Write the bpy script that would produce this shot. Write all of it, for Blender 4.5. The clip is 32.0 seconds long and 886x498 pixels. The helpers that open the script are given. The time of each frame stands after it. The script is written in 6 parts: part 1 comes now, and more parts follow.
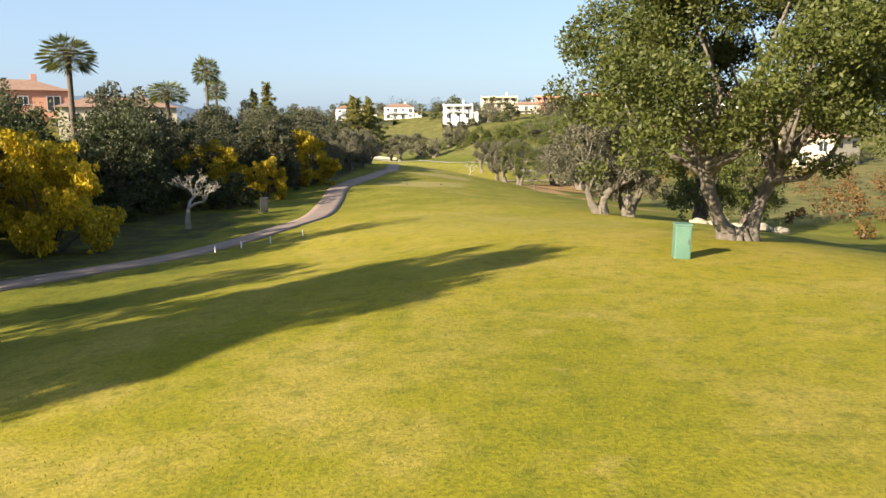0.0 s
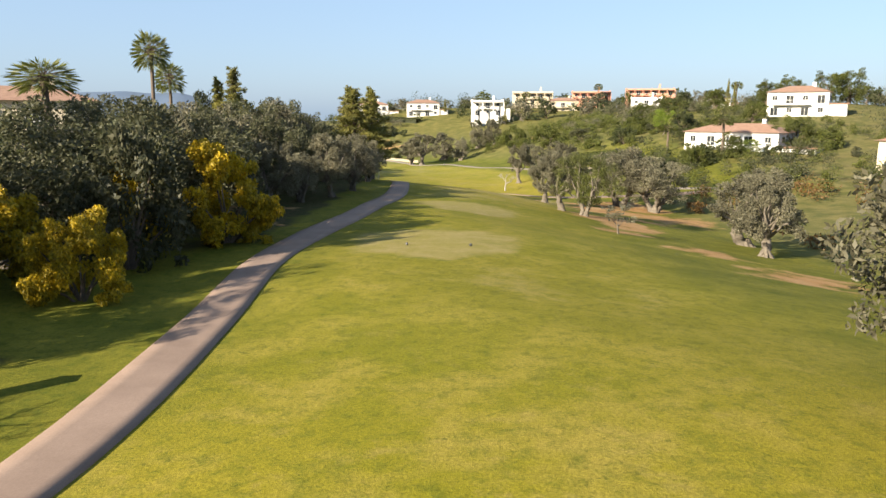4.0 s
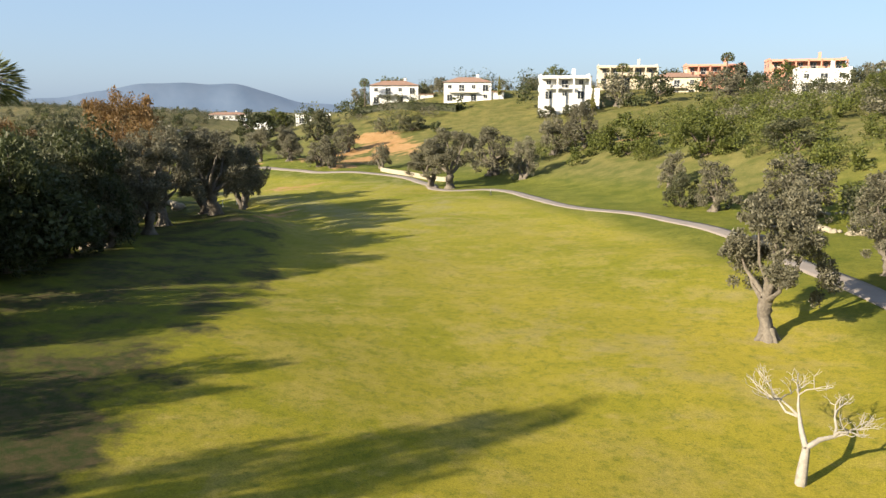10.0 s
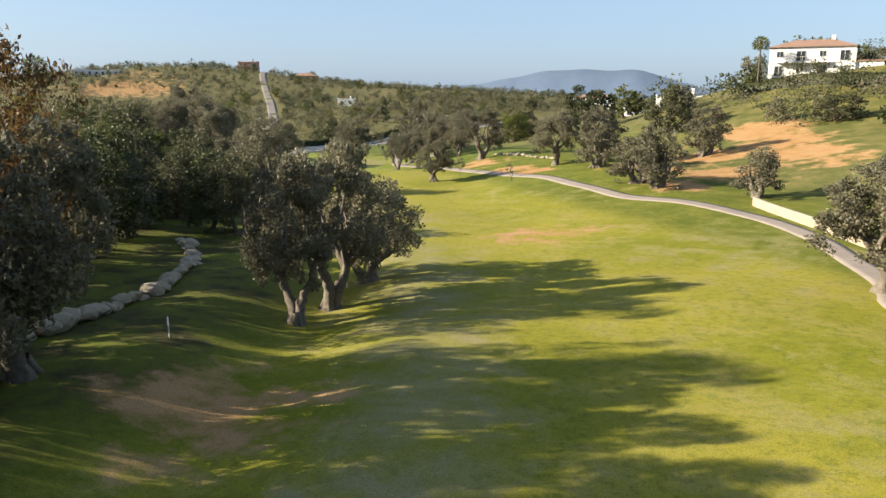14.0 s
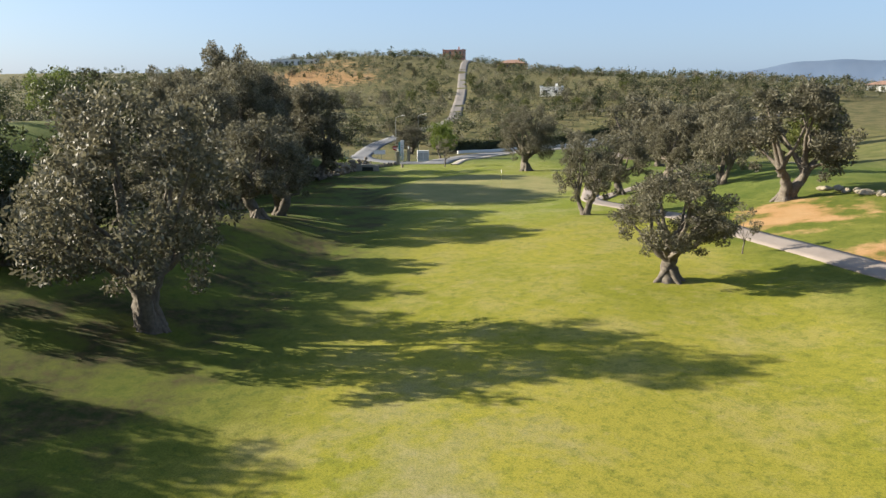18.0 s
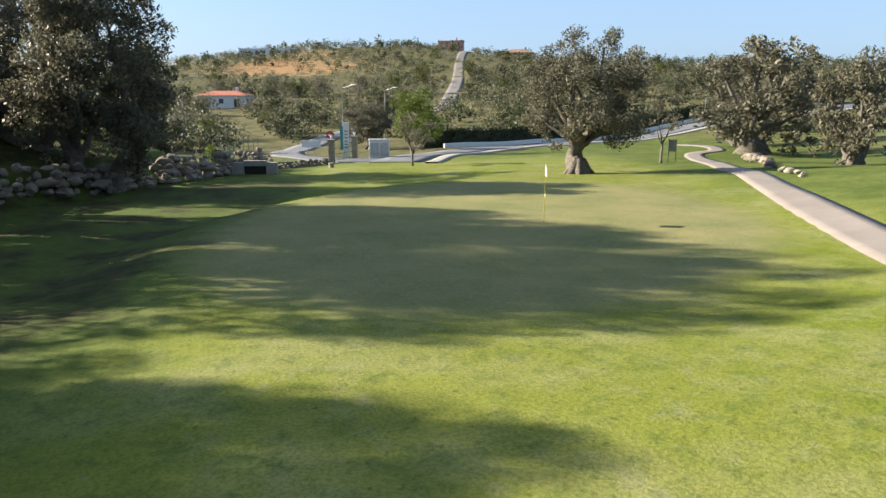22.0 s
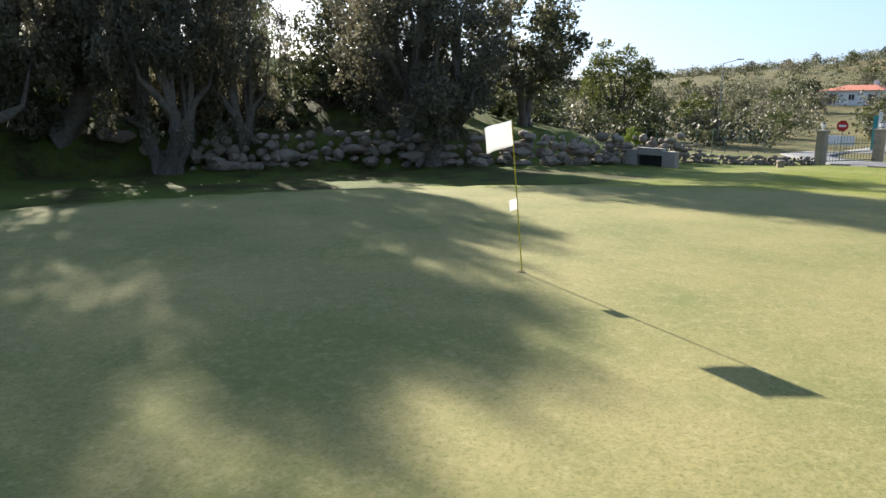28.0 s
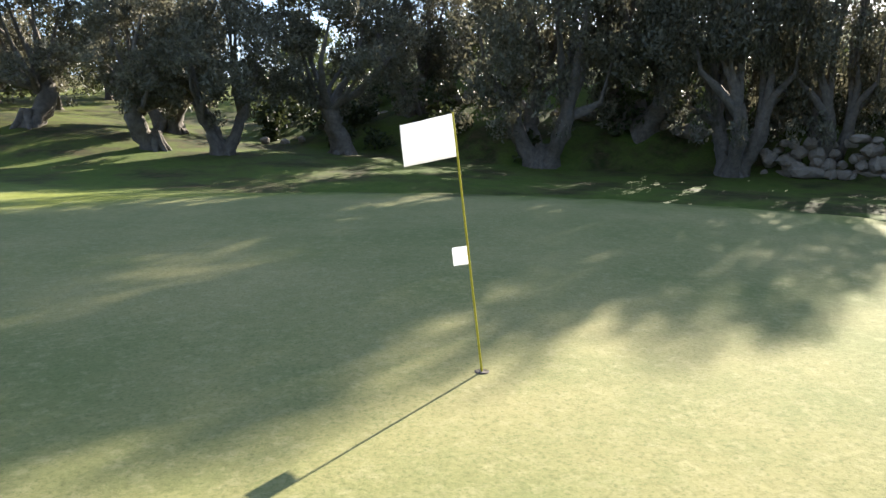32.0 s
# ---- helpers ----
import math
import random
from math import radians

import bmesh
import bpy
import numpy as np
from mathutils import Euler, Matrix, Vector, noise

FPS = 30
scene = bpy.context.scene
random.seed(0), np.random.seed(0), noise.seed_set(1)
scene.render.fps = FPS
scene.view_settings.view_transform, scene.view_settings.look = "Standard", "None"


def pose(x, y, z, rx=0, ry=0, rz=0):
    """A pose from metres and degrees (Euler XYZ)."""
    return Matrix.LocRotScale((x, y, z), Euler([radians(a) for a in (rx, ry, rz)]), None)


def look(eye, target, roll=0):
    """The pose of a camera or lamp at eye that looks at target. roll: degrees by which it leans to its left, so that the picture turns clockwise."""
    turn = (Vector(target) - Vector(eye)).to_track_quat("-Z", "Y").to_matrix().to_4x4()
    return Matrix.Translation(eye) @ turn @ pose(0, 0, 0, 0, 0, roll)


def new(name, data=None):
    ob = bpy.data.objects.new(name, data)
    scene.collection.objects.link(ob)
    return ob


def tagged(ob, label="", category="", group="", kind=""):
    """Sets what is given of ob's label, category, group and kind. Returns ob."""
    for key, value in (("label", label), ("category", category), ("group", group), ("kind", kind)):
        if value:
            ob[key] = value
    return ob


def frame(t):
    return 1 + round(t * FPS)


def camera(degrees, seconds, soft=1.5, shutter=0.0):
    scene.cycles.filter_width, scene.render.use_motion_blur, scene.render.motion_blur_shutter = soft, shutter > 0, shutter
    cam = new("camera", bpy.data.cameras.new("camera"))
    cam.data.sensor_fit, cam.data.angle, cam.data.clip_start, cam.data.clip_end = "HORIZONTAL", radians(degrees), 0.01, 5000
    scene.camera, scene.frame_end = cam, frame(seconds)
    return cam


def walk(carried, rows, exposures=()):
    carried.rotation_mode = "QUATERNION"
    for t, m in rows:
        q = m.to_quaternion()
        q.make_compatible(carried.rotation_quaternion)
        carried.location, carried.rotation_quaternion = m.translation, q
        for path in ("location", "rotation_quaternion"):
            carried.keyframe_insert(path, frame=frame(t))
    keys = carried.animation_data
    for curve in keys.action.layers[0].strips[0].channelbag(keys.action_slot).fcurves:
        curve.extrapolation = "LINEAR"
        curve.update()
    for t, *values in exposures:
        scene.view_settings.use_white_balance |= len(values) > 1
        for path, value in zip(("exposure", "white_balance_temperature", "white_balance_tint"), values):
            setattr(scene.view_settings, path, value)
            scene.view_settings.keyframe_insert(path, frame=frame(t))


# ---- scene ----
cam = camera(63.6, 32.0)
# seconds, place in metres, turn in degrees
PATH = [
    (0.0, -0.00, 0.00, -0.00, 79.87, 0.05, -0.00),
    (0.5, 0.05, 2.71, 0.00, 79.89, 0.06, 0.12),
    (1.0, 0.15, 5.69, -0.01, 79.91, 0.07, 0.38),
    (1.5, 0.23, 8.75, -0.02, 79.93, 0.07, 0.58),
    (2.0, 0.32, 12.20, -0.12, 79.99, 0.08, 0.82),
    (2.5, 0.39, 15.84, -0.24, 80.03, 0.02, 1.21),
    (4.5, -0.51, 38.42, 0.47, 79.55, -0.15, 2.24),
    (5.0, -0.65, 45.91, 0.36, 79.58, -0.04, 2.06),
    (5.5, -0.80, 54.27, 0.22, 79.54, 0.04, 2.09),
    (6.0, -0.93, 62.79, 0.10, 79.52, 0.02, 2.15),
    (6.5, -1.01, 71.82, 0.01, 79.46, 0.01, 2.28),
    (7.0, -1.13, 80.67, -0.18, 79.38, -0.01, 2.37),
    (7.5, -1.31, 89.63, -0.40, 79.31, 0.05, 2.42),
    (8.0, -1.52, 99.10, -0.55, 79.24, 0.09, 2.58),
    (8.5, -1.67, 107.97, -0.63, 79.15, 0.06, 3.01),
    (9.0, -1.95, 116.92, -0.73, 79.10, 0.01, 3.74),
    (9.5, -2.12, 126.37, -0.86, 79.01, 0.02, 4.84),
    (10.0, -2.37, 135.48, -1.02, 78.89, 0.06, 6.79),
    (10.5, -2.76, 144.83, -1.21, 78.78, 0.08, 9.03),
    (11.0, -3.23, 154.00, -1.43, 78.65, 0.11, 11.73),
    (11.5, -4.00, 163.33, -1.79, 78.49, 0.10, 15.49),
    (12.0, -5.33, 172.43, -2.17, 78.35, 0.04, 19.16),
    (12.5, -7.06, 181.56, -2.52, 78.23, -0.04, 23.17),
    (13.0, -9.46, 190.97, -2.85, 78.11, -0.15, 27.81),
    (13.5, -11.60, 199.43, -3.08, 77.99, -0.20, 32.67),
    (14.0, -14.74, 208.19, -3.37, 77.86, -0.15, 37.54),
    (14.5, -18.41, 216.85, -3.72, 77.75, -0.06, 42.85),
    (16.5, -38.80, 247.24, -4.86, 77.42, 0.20, 54.97),
    (17.0, -45.34, 252.77, -5.32, 77.41, 0.20, 55.06),
    (17.5, -52.11, 257.92, -5.79, 77.45, 0.15, 55.01),
    (18.0, -59.22, 263.06, -6.45, 77.51, 0.09, 55.01),
    (18.5, -65.99, 268.09, -7.27, 77.56, 0.07, 55.04),
    (19.0, -72.45, 272.66, -8.28, 77.59, 0.05, 54.96),
    (19.5, -79.08, 277.40, -9.40, 77.57, -0.01, 54.91),
    (20.0, -85.71, 282.26, -10.32, 77.61, -0.03, 54.89),
    (20.5, -92.12, 287.15, -11.16, 77.68, -0.02, 54.92),
    (21.0, -97.42, 291.37, -11.80, 77.80, 0.04, 54.92),
    (21.5, -101.29, 294.99, -12.39, 77.92, 0.05, 54.95),
    (22.0, -103.95, 298.01, -12.96, 78.06, 0.04, 55.05),
    (22.5, -105.90, 300.46, -13.56, 78.18, 0.09, 55.11),
    (23.0, -107.76, 302.93, -14.03, 78.28, 0.13, 55.40),
    (23.5, -109.43, 305.21, -14.31, 78.48, 0.07, 56.37),
    (24.0, -110.62, 307.13, -14.49, 78.69, -0.03, 59.10),
    (24.5, -111.25, 308.60, -14.69, 78.84, -0.09, 62.64),
    (25.0, -111.72, 309.97, -14.87, 78.93, -0.13, 67.52),
    (25.5, -112.11, 311.60, -14.96, 78.97, -0.21, 73.01),
    (27.5, -112.94, 317.69, -15.17, 78.55, -0.32, 99.29),
    (28.0, -113.74, 318.68, -15.16, 78.40, -0.22, 106.52),
    (28.5, -114.69, 319.37, -15.23, 78.30, -0.11, 113.09),
    (29.0, -115.82, 320.07, -15.29, 78.28, -0.03, 120.16),
    (29.5, -116.88, 320.65, -15.32, 78.27, -0.01, 126.75),
    (30.0, -118.01, 321.16, -15.32, 78.24, 0.02, 133.51),
    (30.5, -119.20, 321.55, -15.32, 78.26, 0.11, 141.09),
    (31.0, -120.15, 321.85, -15.33, 78.33, 0.20, 147.87),
    (31.5, -121.07, 322.22, -15.32, 78.34, 0.30, 155.22),
    (32.0, -122.03, 322.48, -15.31, 78.36, 0.45, 162.91),
]
walk(cam, [(r[0], pose(*r[1:])) for r in PATH], [(0.0, 1.92, 6600, 10), (5.0, 1.8, 6550, 10), (8.5, 1.86, 6550, 10), (10.5, 1.7, 6500, 10), (14.0, 1.74, 6500, 10), (17.0, 1.63, 6250, 10), (19.0, 1.68, 6100, 10), (21.8, 1.82, 6050, 10), (23.2, 1.88, 6050, 9), (26.0, 1.87, 6100, 11), (29.0, 2.0, 5850, 12), (31.0, 2.14, 5850, 12), (32.0, 2.42, 5850, 12)])

# ---- daylight: a low sun from behind and to the left of the first tee ----
SUN_AZIMUTH, SUN_ELEVATION = 222.3, 22.8
world = bpy.data.worlds.new("sky")
scene.world = world
world.use_nodes = True
sky = world.node_tree.nodes.new("ShaderNodeTexSky")
sky.sky_type, sky.sun_disc = "NISHITA", False
sky.sun_elevation, sky.sun_rotation = radians(SUN_ELEVATION), radians(90 - SUN_AZIMUTH)
sky.air_density, sky.dust_density, sky.ozone_density = 1.0, 1.5, 3.0
background = world.node_tree.nodes["Background"]
background.inputs["Strength"].default_value = 0.041
cool = world.node_tree.nodes.new("ShaderNodeMix")
cool.data_type = "RGBA"
cool.inputs[0].default_value, cool.inputs[7].default_value = 0.4, (5.2, 7.1, 9.8, 1)  # thin high haze
world.node_tree.links.new(sky.outputs[0], cool.inputs[6])
world.node_tree.links.new(cool.outputs[2], background.inputs[0])
sun = new("sun", bpy.data.lights.new("sun", "SUN"))
sun.data.energy, sun.data.angle, sun.data.color = 5.0, radians(0.6), (1.0, 0.88, 0.68)
_away = Vector((math.cos(radians(SUN_AZIMUTH)) * math.cos(radians(SUN_ELEVATION)), math.sin(radians(SUN_AZIMUTH)) * math.cos(radians(SUN_ELEVATION)), math.sin(radians(SUN_ELEVATION))))
sun.matrix_world = look(_away * 100, (0, 0, 0))

# ---- materials ----
def node(nt, kind, **inputs):
    n = nt.nodes.new(kind)
    for k, v in inputs.items():
        n.inputs[k.replace("_", " ")].default_value = v
    return n


def noise_at(nt, scale, detail=4.0, rough=0.6, vector=None):
    n = node(nt, "ShaderNodeTexNoise", Scale=scale, Detail=detail, Roughness=rough)
    if vector is not None:
        nt.links.new(vector, n.inputs["Vector"])
    return n.outputs["Fac"]


def ramp(nt, fac, a, b):
    n = nt.nodes.new("ShaderNodeMapRange")
    n.inputs["From Min"].default_value, n.inputs["From Max"].default_value = a, b
    nt.links.new(fac, n.inputs["Value"])
    return n.outputs[0]


def mix(nt, fac, a, b):
    n = nt.nodes.new("ShaderNodeMix")
    n.data_type = "RGBA"
    for socket, v in ((n.inputs[0], fac), (n.inputs[6], a), (n.inputs[7], b)):
        if isinstance(v, (tuple, float, int)):
            socket.default_value = (*v, 1) if isinstance(v, tuple) else v
        else:
            nt.links.new(v, socket)
    return n.outputs[2]


def calc(nt, op, a, b=0.0):
    n = nt.nodes.new("ShaderNodeMath")
    n.operation = op
    for socket, v in zip(n.inputs, (a, b)):
        if isinstance(v, (float, int)):
            socket.default_value = v
        else:
            nt.links.new(v, socket)
    return n.outputs[0]


def begin(name, roughness=0.8, metallic=0.0):
    m = bpy.data.materials.new(name)
    m.use_nodes = True
    nt = m.node_tree
    b = nt.nodes["Principled BSDF"]
    b.inputs["Roughness"].default_value, b.inputs["Metallic"].default_value = roughness, metallic
    place = nt.nodes.new("ShaderNodeNewGeometry").outputs["Position"]
    return m, nt, b, place


def relief(nt, b, fac, strength, distance):
    n = node(nt, "ShaderNodeBump", Strength=strength, Distance=distance)
    nt.links.new(fac, n.inputs["Height"])
    nt.links.new(n.outputs[0], b.inputs["Normal"])


def plain(name, low, high, scale=3.0, roughness=0.8, metallic=0.0, bump=0.3, depth=0.02, fine=25.0, own=False):
    """A surface that varies between two colours, in patches and in grain."""
    m, nt, b, place = begin(name, roughness, metallic)
    if own:
        place = nt.nodes.new("ShaderNodeTexCoord").outputs["Object"]
    big, small = noise_at(nt, scale, vector=place), noise_at(nt, fine, 3.0, vector=place)
    c = mix(nt, ramp(nt, big, 0.3, 0.7), low, high)
    c = mix(nt, calc(nt, "MULTIPLY", ramp(nt, small, 0.35, 0.75), 0.35), c, tuple(v * 0.55 for v in low))
    nt.links.new(c, b.inputs["Base Color"])
    relief(nt, b, small, bump, depth)
    return m


def leaf_stuff(name, low, high, light=0.36, rough=0.55):
    m, nt, b, place = begin(name, rough)
    b.inputs["Specular IOR Level"].default_value = 0.3
    rnd = nt.nodes.new("ShaderNodeNewGeometry").outputs["Random Per Island"]
    own = nt.nodes.new("ShaderNodeObjectInfo").outputs["Random"]
    c = mix(nt, rnd, low, high)
    c = mix(nt, calc(nt, "MULTIPLY", ramp(nt, noise_at(nt, 0.7, vector=place), 0.35, 0.7), 0.6), c, tuple(0.6 * v for v in low))
    tone = nt.nodes.new("ShaderNodeHueSaturation")
    nt.links.new(c, tone.inputs["Color"])
    n = nt.nodes.new("ShaderNodeMapRange")
    n.inputs["To Min"].default_value, n.inputs["To Max"].default_value = 0.78, 1.22
    nt.links.new(own, n.inputs["Value"])
    nt.links.new(n.outputs[0], tone.inputs["Value"])
    nt.links.new(tone.outputs[0], b.inputs["Base Color"])
    thin = nt.nodes.new("ShaderNodeBsdfTranslucent")
    nt.links.new(tone.outputs[0], thin.inputs["Color"])
    both = nt.nodes.new("ShaderNodeMixShader")
    both.inputs[0].default_value = light
    nt.links.new(b.outputs[0], both.inputs[1])
    nt.links.new(thin.outputs[0], both.inputs[2])
    nt.links.new(both.outputs[0], nt.nodes["Material Output"].inputs[0])
    return m


def ground_stuff():
    """Turf that turns from rough to fairway to green, with dry patches, bare earth and, far off, scrub."""
    m, nt, b, place = begin("turf", 0.95)
    b.inputs["Specular IOR Level"].default_value = 0.1

    def mask(name):
        n = nt.nodes.new("ShaderNodeAttribute")
        n.attribute_name = name
        return n.outputs["Fac"]

    big, mid = noise_at(nt, 0.06, 5.0, 0.65, place), noise_at(nt, 0.35, 5.0, 0.65, place)
    small, grain = noise_at(nt, 2.2, 5.0, 0.7, place), noise_at(nt, 16.0, 4.0, 0.75, place)
    rough = mix(nt, ramp(nt, mid, 0.35, 0.68), (0.09, 0.095, 0.0085), (0.172, 0.152, 0.019))
    rough = mix(nt, calc(nt, "MULTIPLY", ramp(nt, small, 0.48, 0.68), 0.6), rough, (0.0416, 0.0608, 0.0064))
    fair = mix(nt, ramp(nt, big, 0.36, 0.62), (0.176, 0.16, 0.00896), (0.269, 0.214, 0.0218))
    fair = mix(nt, calc(nt, "MULTIPLY", ramp(nt, mid, 0.46, 0.64), 0.7), fair, (0.294, 0.224, 0.048))
    fair = mix(nt, calc(nt, "MULTIPLY", ramp(nt, small, 0.48, 0.7), 0.62), fair, (0.08, 0.098, 0.01))
    fine = mix(nt, ramp(nt, mid, 0.32, 0.66), (0.142, 0.148, 0.053), (0.23, 0.202, 0.086))
    fine = mix(nt, calc(nt, "MULTIPLY", ramp(nt, small, 0.5, 0.7), 0.3), fine, (0.12, 0.14, 0.05))
    fine = mix(nt, calc(nt, "MULTIPLY", ramp(nt, noise_at(nt, 7.0, 4.0, 0.7, place), 0.5, 0.66), 0.36), fine, (0.3, 0.265, 0.135))
    fine = mix(nt, calc(nt, "MULTIPLY", ramp(nt, noise_at(nt, 30.0, 3.0, 0.7, place), 0.5, 0.68), 0.55), fine, (0.08, 0.095, 0.03))
    spots, flecks = noise_at(nt, 0.9, 6.0, 0.7, place), noise_at(nt, 4.5, 3.0, 0.6, place)
    fair = mix(nt, calc(nt, "MULTIPLY", ramp(nt, spots, 0.56, 0.68), 0.55), fair, (0.3, 0.225, 0.06))
    fair = mix(nt, calc(nt, "MULTIPLY", ramp(nt, flecks, 0.64, 0.72), 0.6), fair, (0.075, 0.085, 0.012))
    rough = mix(nt, calc(nt, "MULTIPLY", ramp(nt, flecks, 0.58, 0.7), 0.6), rough, (0.05, 0.07, 0.01))
    earth = mix(nt, ramp(nt, mid, 0.35, 0.65), (0.29, 0.152, 0.06), (0.345, 0.215, 0.104))
    scrub = mix(nt, ramp(nt, mid, 0.4, 0.6), (0.075, 0.076, 0.03), (0.145, 0.12, 0.056))
    # leaf litter, darkened further to hold the deep shade under the trees
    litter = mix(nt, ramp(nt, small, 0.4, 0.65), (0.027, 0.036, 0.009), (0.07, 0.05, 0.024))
    c = mix(nt, mask("fairway"), rough, fair)
    worn = mix(nt, ramp(nt, spots, 0.38, 0.62), (0.27, 0.212, 0.088), (0.2, 0.168, 0.042))
    edge = calc(nt, "ADD", mask("dry"), calc(nt, "MULTIPLY", calc(nt, "SUBTRACT", mid, 0.5), 1.5))
    c = mix(nt, calc(nt, "MULTIPLY", ramp(nt, edge, 0.3, 0.75), 0.85), c, worn)
    green = nt.nodes.new("ShaderNodeMix")
    green.data_type, green.blend_type = "RGBA", "MULTIPLY"
    green.inputs[7].default_value = (0.76, 0.98, 1.8, 1)
    nt.links.new(mask("lush"), green.inputs[0])
    nt.links.new(c, green.inputs[6])
    c = mix(nt, mask("fine"), green.outputs[2], fine)
    c = mix(nt, mask("scrub"), c, scrub)
    edge = calc(nt, "ADD", mask("litter_and_shade"), calc(nt, "MULTIPLY", calc(nt, "SUBTRACT", mid, 0.5), 1.2))
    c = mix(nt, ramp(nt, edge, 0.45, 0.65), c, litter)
    edge = calc(nt, "ADD", mask("earth"), calc(nt, "MULTIPLY", calc(nt, "SUBTRACT", mid, 0.5), 1.4))
    c = mix(nt, ramp(nt, edge, 0.42, 0.62), c, earth)
    rougher = calc(nt, "SUBTRACT", 1.0, calc(nt, "MULTIPLY", mask("fine"), 0.6))
    c = mix(nt, calc(nt, "MULTIPLY", calc(nt, "MULTIPLY", ramp(nt, grain, 0.4, 0.66), 0.74), rougher), c, mix(nt, 0.62, c, (0.0192, 0.0256, 0.0032)))
    nt.links.new(c, b.inputs["Base Color"])
    height = calc(nt, "ADD", calc(nt, "MULTIPLY", small, 0.6), calc(nt, "MULTIPLY", grain, 0.5))
    relief(nt, b, calc(nt, "MULTIPLY", height, rougher), 0.65, 0.045)
    return m


TURF = ground_stuff()
OLIVE_LEAF = leaf_stuff("olive leaves", (0.078, 0.074, 0.045), (0.232, 0.212, 0.14))
GREEN_LEAF = leaf_stuff("green leaves", (0.044, 0.056, 0.011), (0.128, 0.138, 0.028))
DARK_LEAF = leaf_stuff("dark leaves", (0.028, 0.038, 0.013), (0.08, 0.088, 0.032))
LIME_LEAF = leaf_stuff("young leaves", (0.0832, 0.128, 0.0128), (0.173, 0.211, 0.0256))
YELLOW_LEAF = leaf_stuff("mimosa flowers", (0.2, 0.165, 0.012), (0.7, 0.47, 0.014))
PINE_LEAF = leaf_stuff("pine needles", (0.1, 0.106, 0.024), (0.27, 0.24, 0.06))
BROWN_LEAF = leaf_stuff("autumn leaves", (0.11, 0.06, 0.018), (0.2, 0.12, 0.04))
PALM_LEAF = leaf_stuff("palm fronds", (0.07, 0.085, 0.018), (0.15, 0.15, 0.04))
SCRUB_LEAF = leaf_stuff("scrub leaves", (0.042, 0.05, 0.022), (0.11, 0.104, 0.054))
BARK = plain("olive bark", (0.0765, 0.0624, 0.048), (0.164, 0.14, 0.11), 5.0, 0.95, bump=0.9, depth=0.05, fine=14.0)
PALE_BARK = plain("bare pale wood", (0.19, 0.168, 0.136), (0.299, 0.272, 0.229), 5.0, 0.9, bump=0.6, depth=0.03, fine=16.0)
DARK_BARK = plain("dark bark", (0.064, 0.048, 0.0352), (0.128, 0.096, 0.0704), 5.0, 0.95, bump=0.9, depth=0.04, fine=14.0)
PATH_STUFF = plain("pinkish concrete", (0.15, 0.102, 0.078), (0.212, 0.15, 0.118), 0.6, 0.9, bump=0.25, depth=0.01, fine=22.0)
PALE_PATH = plain("pale worn concrete", (0.162, 0.134, 0.114), (0.218, 0.184, 0.158), 0.6, 0.9, bump=0.25, depth=0.01, fine=22.0)
KERB_STUFF = plain("pale concrete edging", (0.269, 0.237, 0.198), (0.333, 0.301, 0.256), 1.5, 0.9, bump=0.3, depth=0.01)
ROAD_STUFF = plain("worn asphalt", (0.096, 0.096, 0.102), (0.141, 0.141, 0.147), 0.4, 0.9, bump=0.3, depth=0.01, fine=30.0)
DIRT_ROAD = plain("pale dusty road", (0.125, 0.11, 0.098), (0.17, 0.15, 0.132), 0.3, 0.95, bump=0.2, depth=0.02, fine=8.0)
STONE = plain("limestone", (0.15, 0.12, 0.088), (0.26, 0.215, 0.165), 1.7, 0.9, bump=0.8, depth=0.05, fine=9.0)
PALE_STONE = plain("cream stone", (0.22, 0.185, 0.13), (0.31, 0.27, 0.2), 1.7, 0.9, bump=0.6, depth=0.04, fine=9.0)
WHITE_WALL = plain("white render", (0.59, 0.582, 0.558), (0.656, 0.648, 0.631), 0.6, 0.85, bump=0.15, depth=0.01)
CREAM_WALL = plain("cream render", (0.422, 0.358, 0.269), (0.474, 0.416, 0.32), 0.6, 0.85, bump=0.15, depth=0.01)
PINK_WALL = plain("salmon render", (0.42, 0.2, 0.135), (0.48, 0.25, 0.18), 0.6, 0.85, bump=0.15, depth=0.01)
OCHRE_WALL = plain("ochre render", (0.32, 0.205, 0.0768), (0.371, 0.256, 0.115), 0.6, 0.85, bump=0.15, depth=0.01)
ROOF_TILE = plain("clay roof tiles", (0.19, 0.105, 0.07), (0.26, 0.16, 0.11), 1.4, 0.85, bump=0.6, depth=0.05, fine=6.0)
RED_TILE = plain("red clay roof tiles", (0.3, 0.085, 0.045), (0.38, 0.13, 0.075), 1.4, 0.85, bump=0.6, depth=0.05, fine=6.0)
FRAME_STUFF = plain("window frames", (0.32, 0.32, 0.307), (0.492, 0.492, 0.476), 2.0, 0.5, bump=0.05)
GLASS = plain("dark window glass", (0.0192, 0.0224, 0.0256), (0.032, 0.0352, 0.0384), 1.0, 0.08, bump=0.0)
# the blue of distance haze is put into this base colour
HILL_STUFF = plain("hills with painted haze", (0.075, 0.115, 0.185), (0.095, 0.135, 0.205), 0.01, 1.0, bump=0.0)
BOX_GREEN = plain("green painted steel", (0.07, 0.14, 0.1), (0.095, 0.175, 0.125), 2.0, 0.45, bump=0.1, depth=0.004)
BLACK = plain("black plastic", (0.0128, 0.0128, 0.0128), (0.0256, 0.0256, 0.0256), 5.0, 0.5, bump=0.1, depth=0.003)
WHITE = plain("white paint", (0.623, 0.623, 0.615), (0.689, 0.689, 0.681), 4.0, 0.5, bump=0.08, depth=0.003)
